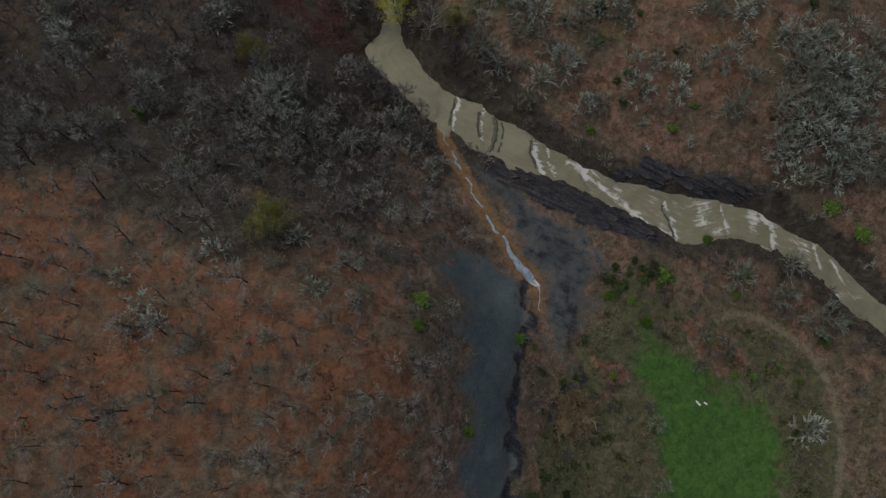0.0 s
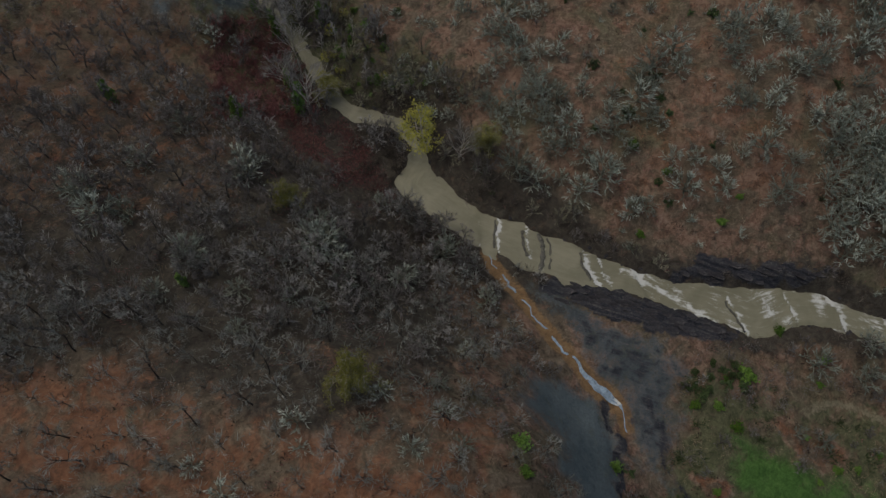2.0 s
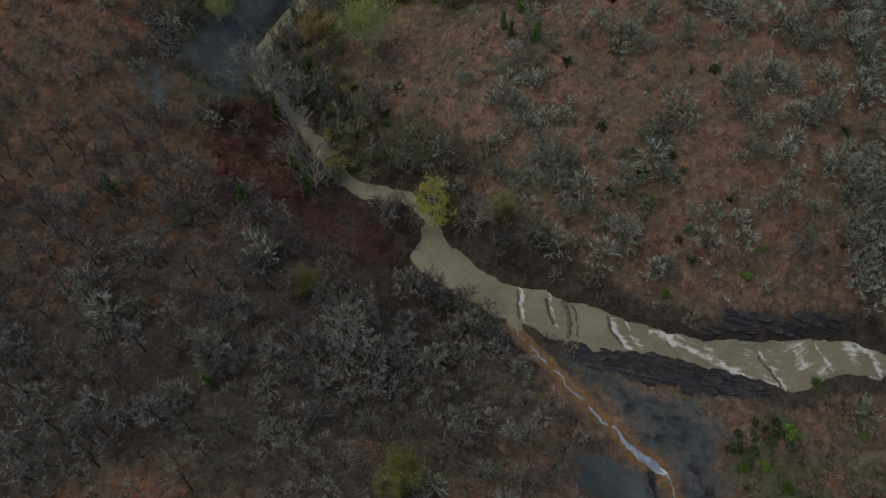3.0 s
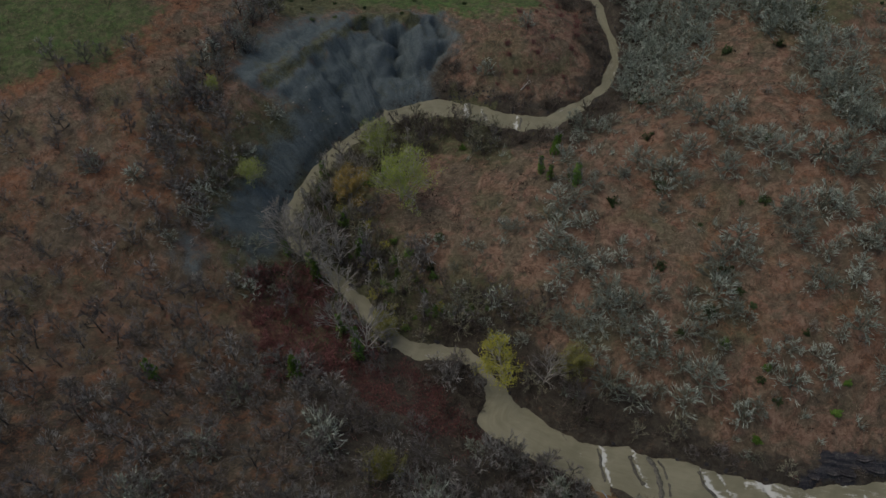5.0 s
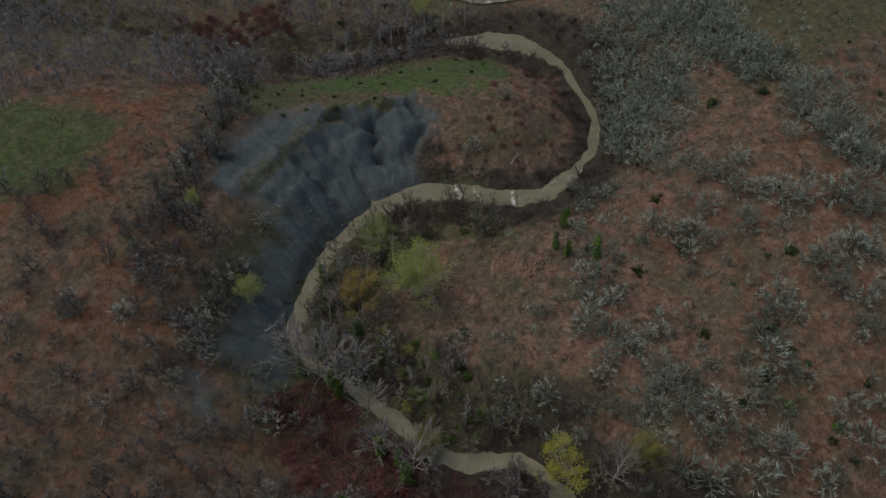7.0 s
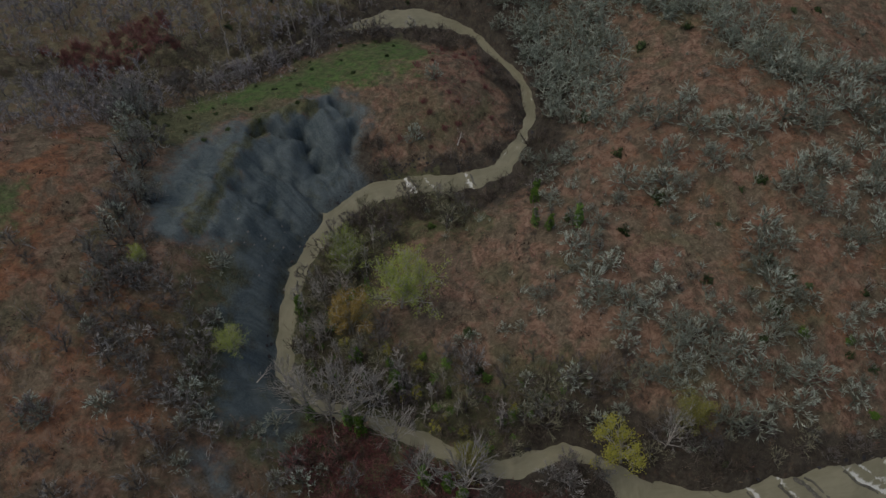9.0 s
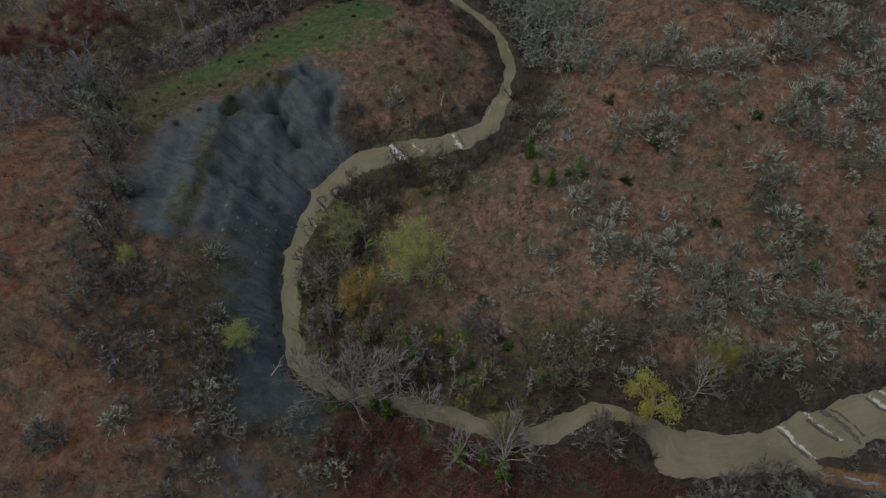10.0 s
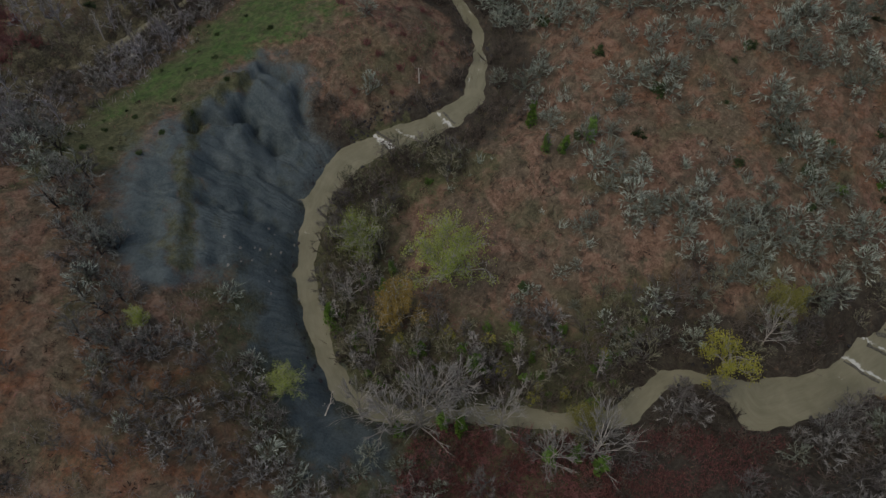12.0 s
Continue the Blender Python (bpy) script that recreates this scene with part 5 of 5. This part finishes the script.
EVER_S = [(27, 65.4, 0.85), (31.3, 60.3, 0.7), (42.1, 54.7, 0.57), (39, 51.6, 0.71), (25.9, 51.6, 0.69), (44.8, 33.7, 0.85), (37.3, 27.5, 1.5), (33.9, 19.8, 0.94), (31.7, 23.3, 0.8), (65.8, 39.2, 1.51), (71.2, 35.3, 1.54), (-1.6, 18.4, 1.05), (-1.9, 14.5, 0.83), (12.8, 15.8, 0.98), (4.8, 1.9, 0.78), (-31.3, 5.9, 0.36), (21, 8, 0.51), (65.1, 17.9, 1.05)]
PALE_BANK = [(-6.6, 51.8, 0.91), (-1.1, 42.4, 0.87), (-13.2, 45.9, 0.86), (-41.3, 49.2, 0.97), (-24, 50.9, 1.49), (-54.7, 58.4, 1.32), (-34.2, 66.2, 1.17), (-50.8, 57.5, 0.98)]
BIRCHES = [(-20.9, 120.9, 0.77), (-26.3, 114.7, 0.6), (-25, 111.6, 0.59), (-22, 110.7, 0.59), (-23.5, 124.3, 0.67), (-18.5, 92.5, 0.64), (-15.4, 86.8, 0.85)]
RNG = random.Random(77)


def plant_list(kind, rows, factor=1.0):
    for x, y, size in rows:
        plant(RNG.choice(KINDS[kind]), x, y, (size if size < 1.25 else 1.25 + 0.4 * (size - 1.25)) * factor, RNG.uniform(0, 360))


for rows in (OAKS_NORTH_A, OAKS_NORTH_B, OAKS_SADDLE_A, OAKS_SADDLE_B, OAKS_SADDLE_C, OAKS_SLOPE_A, OAKS_SLOPE_B, OAKS_BANK, OAKS_SOUTH, OAKS_WEST_A, OAKS_WEST_B, OAKS_SCARP, PALE_BANK):
    plant_list("lichen_oak", rows, 1.12)
plant_list("dark_tree", [(-31.6, 152.4, 0.8), (-32.5, 150.4, 0.7), (-24.7, 165.5, 0.95), (-28.5, 160.6, 0.85), (-24.7, 169, 0.9)])
plant_list("pale_poplar", POPLARS, 1.25)
plant_list("birch", BIRCHES, 1.2)
plant(KINDS["yellow"][0], -6.4, 72.0, 1.3, 40, lean=-13)
plant_list("bare_tree", HAZE)
plant_list("lime", LIME_PLACES)
plant(KINDS["lime"][0], -12.4, 112, 1.42, 20)
plant(KINDS["lime"][1], -13.5, 124, 1.15, 140)
plant_list("ochre", OCHRE_PLACES)
plant_list("yellow", YELLOW_PLACES, 0.8)
plant_list("olive", OLIVE_W)
plant_list("ivy_tree", IVY_PLACES, 0.85)
plant_list("ivy_tree", IVY_W, 0.85)
plant_list("evergreen", EVERGREEN)
plant_list("bright_bush", EVER_S)
plant_list("tan_shrub", [(19.8, 6.5, 0.9), (21.5, 7.4, 1.0), (23.2, 6.2, 0.95), (20.6, 4.6, 1.0), (22.6, 4.2, 1.05), (19.2, 3.2, 0.9), (21.2, 2.2, 0.9), (23.6, 2.6, 0.9)])


# ---------------------------------------------------------------- the woods round about
def bank(x, y, lo, hi):
    d = along(RIVER, x, y)[0] * (1 + 1.0 * smooth(12, 22, x) * (1 - smooth(66, 76, y)))
    return (1 - smooth(lo, hi, d)) * (1 - 0.85 * inside(RED_NORTH, x, y, 2))


def clump(x, y, size, seed):
    return 0.25 + 0.75 * (waves(x, y, size, seed) > -0.1)


SCARP_EDGE = np.array([(-21.8, 180, 1), (-22.6, 173.8, 1), (-27.2, 161.5, 1), (-34, 152, 1), (-39.5, 144.5, 1), (-44, 138, 1)], float)
SCRUB_SCARP = [(-45.7, 138.6), (-36, 130.2), (-40, 118), (-46, 108), (-54.2, 107.1), (-54, 134.9)]
scatter("lichen_oak", (55, 42, 76, 64), 40, 2.3, lambda x, y: east(x, y) * (1 - bank(x, y, 3, 6)), (0.75, 1.25), 11)
scatter("lichen_oak", (56, 64, 98, 200), 34, 3.5, lambda x, y: east(x, y) * clump(x, y, 30, 51) * (1 - bank(x, y, 6, 14)), (0.35, 0.75), 1)
scatter("bare_tree", (-80, 34, 0, 100), 215, 2.9, lambda x, y: west(x, y) * smooth(34, 46, y) * (1 - 0.9 * bramble(x, y)), (0.6, 1.0), 2)
scatter("thorn", (-80, 30, 0, 92), 90, 2.6, lambda x, y: west(x, y) * smooth(30, 42, y) * (1 - bramble(x, y)), (0.6, 1.2), 33)
scatter("dark_tree", (-78, -16, 4, 52), 190, 2.7, lambda x, y: west(x, y) * (1 - smooth(38, 54, y)), (0.7, 1.15), 3)
scatter("sapling", (-78, -16, 6, 50), 240, 2.2, lambda x, y: west(x, y), (0.55, 1.25), 31)
scatter("thorn", (-85, 95, -40, 150), 80, 2.8, lambda x, y: west(x, y) * clump(x, y, 24, 52), (0.6, 1.1), 32)
scatter("birch", (-10, 174, 50, 195), 24, 3.0, lambda x, y: open_ground(x, y), (0.7, 1.0), 34)
scatter("hazel", (-32, 78, 10, 134), 150, 1.9, lambda x, y: east(x, y) * bank(x, y, 6, 15), (0.6, 1.15), 35)
scatter("birch", (-32, 95, -5, 128), 22, 2.5, lambda x, y: east(x, y) * bank(x, y, 4, 14), (0.6, 0.95), 36)
GROVE_BEND = [(62, 169), (80, 143), (73, 133), (63, 134), (56, 125), (39, 115), (40, 125), (50, 146)]
GROVE_BROW = [(67, 140), (73, 129), (75, 122), (73, 113), (76, 97), (71, 90), (66, 104), (69, 116), (65, 121), (61, 133)]


def spots(box, want, apart, odds, size, seed):
    """Places strewn over a stretch of the plan: x, y, size."""
    rng = random.Random(seed)
    xs = np.array([[rng.uniform(box[0], box[2]), rng.uniform(box[1], box[3]), rng.random()] for _ in range(want * 12)])
    done = []
    for x, y, _ in xs[odds(xs[:, 0], xs[:, 1]) > xs[:, 2]]:
        if len(done) >= want:
            break
        if all((x - a) ** 2 + (y - b) ** 2 > apart**2 for a, b, _ in done):
            done.append((x, y, rng.uniform(*size)))
    return done


def joined(name, label, trees, rows, material, seed):
    """A wood past counting, as one mesh."""
    rng = random.Random(seed)
    made = [(np.array([tuple(v) for v in w.v + c.v]), [tuple(f) for f in w.f] + [tuple(i + len(w.v) for i in f) for f in c.f]) for w, c, _ in trees]
    verts, faces = [], []
    for x, y, k in rows:
        v, f = rng.choice(made)
        a = rng.uniform(0, 6.283)
        p = np.stack([v[:, 0] * math.cos(a) - v[:, 1] * math.sin(a), v[:, 0] * math.sin(a) + v[:, 1] * math.cos(a), v[:, 2]], -1) * k
        n = len(verts)
        verts += (p + (x, y, ground_at(x, y))).tolist()
        faces += [tuple(i + n for i in q) for q in f]
    return tagged(new(name, mesh_of(name, verts, faces, material, False)), label, "wood", kind="stuff")


OAK_STOCK = [forked_tree(160 + 10 * k, 4.0 + 0.2 * k, 2.7, 0.08, 11, (3, 2), 4, 0.3, 0.45, 0.16, 0.045, 0.5, 1.0, 0.36) for k in range(5)]
joined("oak_grove", "dense grove of bare oaks crusted with pale grey-green lichen", OAK_STOCK,
       spots((36, 112, 82, 172), 95, 2.2, lambda x, y: open_ground(x, y) * inside(GROVE_BEND, x, y, 2), (0.95, 1.35), 37)
       + spots((60, 86, 80, 142), 60, 2.1, lambda x, y: open_ground(x, y) * inside(GROVE_BROW, x, y, 1.5), (0.75, 1.15), 371)
       + [(x, y, 0.95 * s) for x, y, s in OAKS_BEND], GROVE_LICHEN, 93)
scatter("thorn", (-30, 166, 46, 182), 60, 2.4, lambda x, y: west(x, y) * bank(x, y, 5, 8) + (y > 172) * (x < 20) * open_ground(x, y), (0.6, 1.0), 38)
scatter("hazel", (-4, 40, 75, 72), 85, 2.4, lambda x, y: east(x, y) * bank(x, y, 7, 12), (0.4, 0.8), 39)
scatter("thorn", (-52, 104, -34, 142), 40, 2.2, lambda x, y: open_ground(x, y) * inside(SCRUB_SCARP, x, y, 2), (0.6, 1.05), 321)
scatter("sapling", (-50, 132, -20, 180), 30, 1.8, lambda x, y: (along(SCARP_EDGE, x, y, (2,))[0] < 3.0) + 0.0 * x, (1.3, 2.1), 322)
scatter("thorn", (-50, 132, -20, 180), 26, 2.0, lambda x, y: (along(SCARP_EDGE, x, y, (2,))[0] < 4.0) + 0.0 * x, (0.6, 1.1), 323)
scatter("thorn", (-8, 20, 14, 54), 30, 2.6, lambda x, y: west(x, y), (0.5, 0.9), 40)
scatter("thorn", (14, -14, 70, 32), 60, 2.4, lambda x, y: west(x, y) * (waves(x, y, 14, 54) > -0.1), (0.35, 0.75), 41)
scatter("yellow", (-30, 84, -8, 118), 9, 3.0, lambda x, y: east(x, y) * bank(x, y, 5, 14), (0.18, 0.34), 481)
scatter("ivy_tree", (-30, 84, -6, 122), 10, 3.0, lambda x, y: east(x, y) * bank(x, y, 5, 14), (0.5, 0.9), 482)
scatter("bright_bush", (-32, 82, 4, 122), 34, 2.0, lambda x, y: east(x, y) * bank(x, y, 5, 16), (0.4, 0.9), 48)
scatter("evergreen", (25, 24, 38, 31), 16, 1.3, lambda x, y: open_ground(x, y) * inside(OLIVE_THICKET, x, y, 1), (0.6, 1.0), 421)
scatter("evergreen", (14, -14, 24, 20), 14, 1.5, lambda x, y: west(x, y), (0.5, 1.1), 42)
scatter("bright_bush", (26, 10, 70, 30), 14, 3.0, lambda x, y: west(x, y), (0.4, 0.8), 43)
scatter("sapling", (5, 55, 98, 160), 90, 2.6, lambda x, y: east(x, y) * (1 - bank(x, y, 5, 12)), (0.4, 1.0), 44)
scatter("wine_shrub", (-28, 188, 0, 210), 40, 2.0, lambda x, y: inside(WINE_FAR, x, y, 2), (0.7, 1.2), 45)
scatter("evergreen", (-32, 155, 34, 175), 30, 2.5, lambda x, y: smooth(0.2, 0.6, zones(x, y)[1]) + 0 * x, (0.25, 0.55), 46)
scatter("evergreen", (-20, 50, 110, 200), 40, 4, lambda x, y: east(x, y), (0.4, 0.9), 5)
scatter("wine_shrub", (-42, 80, -24, 104), 60, 1.3, lambda x, y: west(x, y), (0.6, 1.1), 6)
scatter("wine_shrub", (8, 132, 42, 156), 22, 2.0, lambda x, y: inside(RED_NORTH, x, y, 1), (0.35, 0.65), 61)
scatter("thicket", (-60, -16, 98, 185), 295, 1.4, lambda x, y: open_ground(x, y) * bank(x, y, 4, 13), (0.6, 1.25), 4)
for ob in list(STORE):
    for o in (*ob.children_recursive, ob):
        bpy.data.objects.remove(o)


# ---------------------------------------------------------------- undergrowth
def undergrowth(name, label, category, count, seed, odds, blades, size, width, material, spread=0.4, flat=0.6, box=(-90, -14, 96, 225)):
    """Tufts past counting, as one mesh."""
    rng = np.random.default_rng(seed)
    p = np.stack([rng.uniform(box[0], box[2], count), rng.uniform(box[1], box[3], count)], -1)
    p = p[odds(p[:, 0], p[:, 1]) > rng.random(count)]
    n = len(p)
    big = rng.uniform(0.5, 1.5, n)
    base = np.repeat(np.c_[p, height(p[:, 0], p[:, 1]) - 0.05], blades, 0)
    big = np.repeat(big, blades)[:, None]
    base[:, :2] += rng.normal(0, spread, (n * blades, 2)) * big
    a = rng.uniform(0, 6.283, n * blades)
    d = np.stack([np.cos(a), np.sin(a), rng.uniform(flat * 0.5, flat * 2, n * blades)], -1)
    d /= np.linalg.norm(d, axis=1)[:, None]
    side = np.stack([-np.sin(a), np.cos(a), rng.normal(0, 0.4, n * blades)], -1) * width * big
    tip = base + d * size * big * rng.uniform(0.6, 1.3, (n * blades, 1))
    v = np.stack([base - side, base + side, tip], 1).reshape(-1, 3)
    me = mesh_of(name, v, np.arange(len(v)).reshape(-1, 3), material, False)
    return tagged(new(name, me), label, category, kind="stuff")


def far_odds(x, y):
    return (open_ground(x, y) > 0.5) * (waves(x, y, 40, 53) > -0.35) * (along(FAR_STREAM, x, y)[0] > 4) * ((x < 40) | (y > 188)) * (inside(WINE_FAR, x, y, 1) < 0.5)


FAR_STOCK = [forked_tree(1900 + 10 * k, 6.0, 3.0, 0.2, 8, (2, 2), 11, 0.3, 0.8, 0.16, 0.034, 0.9, 1.2, 0.5) for k in range(4)]
joined("far_wood", "bare grey-brown wood beyond the river", FAR_STOCK, spots((-105, 172, 85, 232), 420, 2.6, far_odds, (0.6, 1.05), 91), HAZED_TWIG, 92)
undergrowth("red_carpet", "low carpet of wine-red bramble stems", "bramble", 14000, 205, lambda x, y: 0.95 * bramble(x, y) * open_ground(x, y) * (waves(x, y, 9, 68) > -0.35), 9, 0.5, 0.05, BRAMBLE, box=(-46, 58, -8, 107))
undergrowth("red_carpet", "low carpet of wine-red bramble stems", "bramble", 7000, 215, lambda x, y: 0.35 * inside(RED_NORTH, x, y, 3) * open_ground(x, y) + 0.95 * inside(WINE_FAR, x, y, 2), 9, 0.5, 0.05, RED_TWIG, box=(-30, 128, 46, 212))
undergrowth("green_scrub", "dull olive scrub in the river bend", "scrub", 30000, 206, lambda x, y: 0.8 * east(x, y) * bank(x, y, 5, 18) * (y > 75) * (y < 132) * (waves(x, y, 9, 64) > -0.1), 8, 0.6, 0.045, OLIVE_DULL, 0.5, 0.9)
undergrowth("bracken", "dark dead bracken clumps on the leaf litter", "bracken", 15000, 201, lambda x, y: open_ground(x, y) * (waves(x, y, 11, 61) > 0.1) * 0.9, 9, 0.42, 0.06, DEAD_BRACKEN, 0.32, 0.6)
undergrowth("dry_grass", "pale dry grass tufts over the slopes", "grass", 14000, 202, lambda x, y: open_ground(x, y) * np.clip(0.25 + zones(x, y)[1] + 0.5 * (waves(x, y, 15, 62) > 0.2), 0, 1), 8, 0.32, 0.025, TAN_TWIG)
undergrowth("brushwood", "tangled brown brushwood along the river banks", "brushwood", 16000, 203, lambda x, y: open_ground(x, y) * bank(x, y, 3, 14), 14, 0.9, 0.035, THICKET, 0.5, 1.0)
undergrowth("red_scrub", "thin reddish scrub on the hill slopes", "scrub", 9000, 204, lambda x, y: open_ground(x, y) * (waves(x, y, 22, 63) > 0.0) * (1 - bank(x, y, 4, 12)), 8, 0.45, 0.03, RED_TWIG)
undergrowth("far_scrub", "dense grey leafless scrub filling the far valley", "scrub", 9000, 207, lambda x, y: far_odds(x, y) * smooth(166, 172, y) * 0.8, 16, 1.1, 0.045, HAZED_TWIG, 0.6, 1.2)
undergrowth("grey_scrub", "grey leafless scrub under the woodland trees", "scrub", 9000, 208, lambda x, y: west(x, y) * smooth(24, 44, y + 0.25 * x + 10) * (y < 140) * (waves(x, y, 16, 66) > -0.2) * 0.6, 18, 1.2, 0.026, TWIG, 0.5, 1.0)
undergrowth("bank_scrub", "tangled grey-brown scrub on the river banks", "scrub", 9000, 209, lambda x, y: open_ground(x, y) * bank(x, y, 3, 11) * 0.8, 22, 1.5, 0.032, THICKET, 0.45, 1.0)
undergrowth("lichen_scrub", "low pale lichened oak scrub on the hill", "scrub", 15000, 210, lambda x, y: east(x, y) * (1 - bank(x, y, 4, 10)) * (waves(x, y, 26, 67) > 0.15) * (x > 0) * 0.35, 22, 1.05, 0.042, GROVE_LICHEN, 0.22, 1.0)
undergrowth("bend_scrub", "dark brown leafless scrub filling the river bend", "scrub", 16000, 211, lambda x, y: east(x, y) * bank(x, y, 6, 15) * (y > 76) * (y < 136) * 0.8, 22, 1.5, 0.032, THICKET, 0.5, 1.0)
undergrowth("olive_scrub", "dark olive scrub clumps by the meadow", "scrub", 16000, 212, lambda x, y: west(x, y) * inside(OLIVE, x, y, 3) * (waves(x, y, 9, 69) > 0.05) * 0.8, 20, 0.8, 0.05, MOSS_LEAF, 0.4, 0.9)
undergrowth("rush_tufts", "pale straw rushes on the damp ground", "grass", 16000, 213, lambda x, y: west(x, y) * inside(OLIVE, x, y, 3) * (waves(x, y, 13, 70) > 0.25) * 0.8, 14, 0.6, 0.025, TAN_TWIG, 0.4, 0.9)
undergrowth("slope_scrub", "thin grey-green twiggy scrub on the leafy slope", "scrub", 16000, 214, lambda x, y: west(x, y) * (x < 6) * (y < 60) * (waves(x, y, 18, 74) > -0.35) * 0.5, 14, 0.9, 0.026, SLOPE_TWIG, 0.3, 0.9)


# ---------------------------------------------------------------- stones, slabs and small things
def stone_mesh(seed, flat, material, name):
    rng = random.Random(seed)
    bm = bmesh.new()
    bmesh.ops.create_icosphere(bm, subdivisions=1, radius=0.5)
    for v in bm.verts:
        v.co *= rng.uniform(0.7, 1.15)
        v.co.z *= flat
    me = bpy.data.meshes.new(name)
    bm.to_mesh(me)
    bm.free()
    me.materials.append(material)
    return me


def slab_mesh(seed):
    """A broken bed of shale: an uneven many-sided plate with a stepped upper layer."""
    rng = random.Random(seed)
    n = rng.randint(5, 7)
    ring = [(math.cos(6.283 * k / n + rng.uniform(-0.3, 0.3)) * rng.uniform(0.7, 1.1), math.sin(6.283 * k / n + rng.uniform(-0.3, 0.3)) * rng.uniform(0.2, 0.36)) for k in range(n)]
    verts, faces = [], []
    for z, k in ((-0.3, 1.05), (0.03, 1.0), (0.04, 0.74), (0.11, 0.68)):
        verts += [(x * k, y * k + (0.08 if k < 0.9 else 0), z) for x, y in ring]
    for a in range(3):
        for k in range(n):
            m = (k + 1) % n
            faces.append((a * n + k, a * n + m, (a + 1) * n + m, (a + 1) * n + k))
    faces.append(tuple(3 * n + k for k in range(n)))
    return mesh_of("shale_slab", verts, faces, STONE, False)


def lay(name, me, x, y, size, turn, tilt, label, category, group, sink=0.1):
    ob = new(name, me)
    ob.matrix_basis = pose(x, y, ground_at(x, y) - sink * size, tilt[0], tilt[1], turn) @ Matrix.Scale(size, 4)
    return tagged(ob, label, category, group)


def build_stones():
    rng = random.Random(303)
    dark = [stone_mesh(310 + k, 0.6, STONE, "river_stone") for k in range(5)]
    pale = [stone_mesh(320 + k, 0.55, PALE_STONE, "pale_stone") for k in range(4)]
    slabs = [slab_mesh(330 + k) for k in range(6)]
    run = np.cumsum(np.r_[0, np.hypot(*np.diff(RIVER[:, :2], axis=0).T)])
    for k in range(150):
        s = rng.uniform(run[4], run[-3])
        x, y, half = (float(np.interp(s, run, RIVER[:, n])) for n in range(3))
        x2, y2 = float(np.interp(s + 1, run, RIVER[:, 0])), float(np.interp(s + 1, run, RIVER[:, 1]))
        side = rng.choice((-1, 1)) * (0.86 * half + rng.uniform(0.0, 1.0))
        lay("river_stone", rng.choice(dark), x - (y2 - y) * side, y + (x2 - x) * side, rng.uniform(0.35, 1.1), rng.uniform(0, 360), (rng.gauss(0, 12), rng.gauss(0, 12)), "dark rounded stone at the water's edge", "stone", "stones along the river")
    for k in range(70):
        u = rng.random()
        x, y = 0.5 + 18 * u + rng.gauss(0, 1.2), 134.5 + 4.4 * math.sin(3.1 * u) - 9 * u + rng.uniform(0.5, 2.5)
        lay("river_stone", rng.choice(dark), x, y, rng.uniform(0.3, 0.9), rng.uniform(0, 360), (0, 0), "dark rounded stone at the water's edge", "stone", "stones along the river")
    done = 0
    while done < 130:
        shape = rng.choice((SHALE_RIDGE, SHALE_RIDGE, SHALE_BANK))
        x, y = rng.uniform(11, 59), rng.uniform(31, 48)
        if inside(shape, np.array([x]), np.array([y]), 0.5)[0] < 0.6:
            continue
        lay("shale_slab", rng.choice(slabs), x, y, rng.uniform(0.5, 1.9), rng.gauss(-27, 8), (rng.gauss(0, 5), rng.gauss(0, 5)), "broken blue-black shale slab on the bank", "rock slab", "shale slabs", 0.0)
        done += 1
    for k in range(36):
        x, y = rng.gauss(-24, 7), rng.gauss(134, 4)
        if inside(MARL_MAIN, np.array([x]), np.array([y]), 0.5)[0] > 0.6:
            lay("pale_stone", rng.choice(pale), x, y, rng.uniform(0.3, 0.7), rng.uniform(0, 360), (0, 0), "pale stone lying on the grey marl", "stone", "pale stones on the marl")


build_stones()


def fallen_branch(seed, x, y, size, turn):
    w, c, _ = skeleton_tree(seed, 4.0, 1.6, 0.3, 6, 3, 2, 1, 0.35, 0.9, 0.14, 0.045)
    top = assembled("fallen_branch", "bleached dead branch lying on the ground", "branch", [("stem", w.mesh("stem", PALE_BARK), "bleached wood"), ("crown", c.mesh("crown", PALE_BARK), "")], "fallen branches")
    z = ground_at(x, y)
    top.matrix_basis = pose(x, y, z + 0.25 * size, 82, 0, turn) @ Matrix.Scale(size, 4)


for row in ((2101, -43.5, 134.5, 0.7, 40), (2102, 19.3, 132.5, 1.0, 120), (2103, 10.0, 178.5, 1.3, 70), (2104, -37.0, 115.5, 0.8, 100), (2105, -10.5, 131, 0.7, 10)):
    fallen_branch(*row)


def board(x, y, turn, length):
    bm = bmesh.new()
    bmesh.ops.create_cube(bm, size=1)
    bmesh.ops.scale(bm, vec=(length, 0.28, 0.06), verts=bm.verts)
    bmesh.ops.bevel(bm, geom=bm.edges[:], offset=0.012, segments=1, affect="EDGES")
    me = bpy.data.meshes.new("white_board")
    bm.to_mesh(me)
    bm.free()
    me.materials.append(WHITE_PAINT)
    lay("white_board", me, x, y, 1.0, turn, (4, 0), "white-painted board lying on the green meadow", "board", "boards on the meadow", -0.12)


board(42.4, 7.3, -50, 1.0)
board(43.7, 7.3, -35, 0.6)
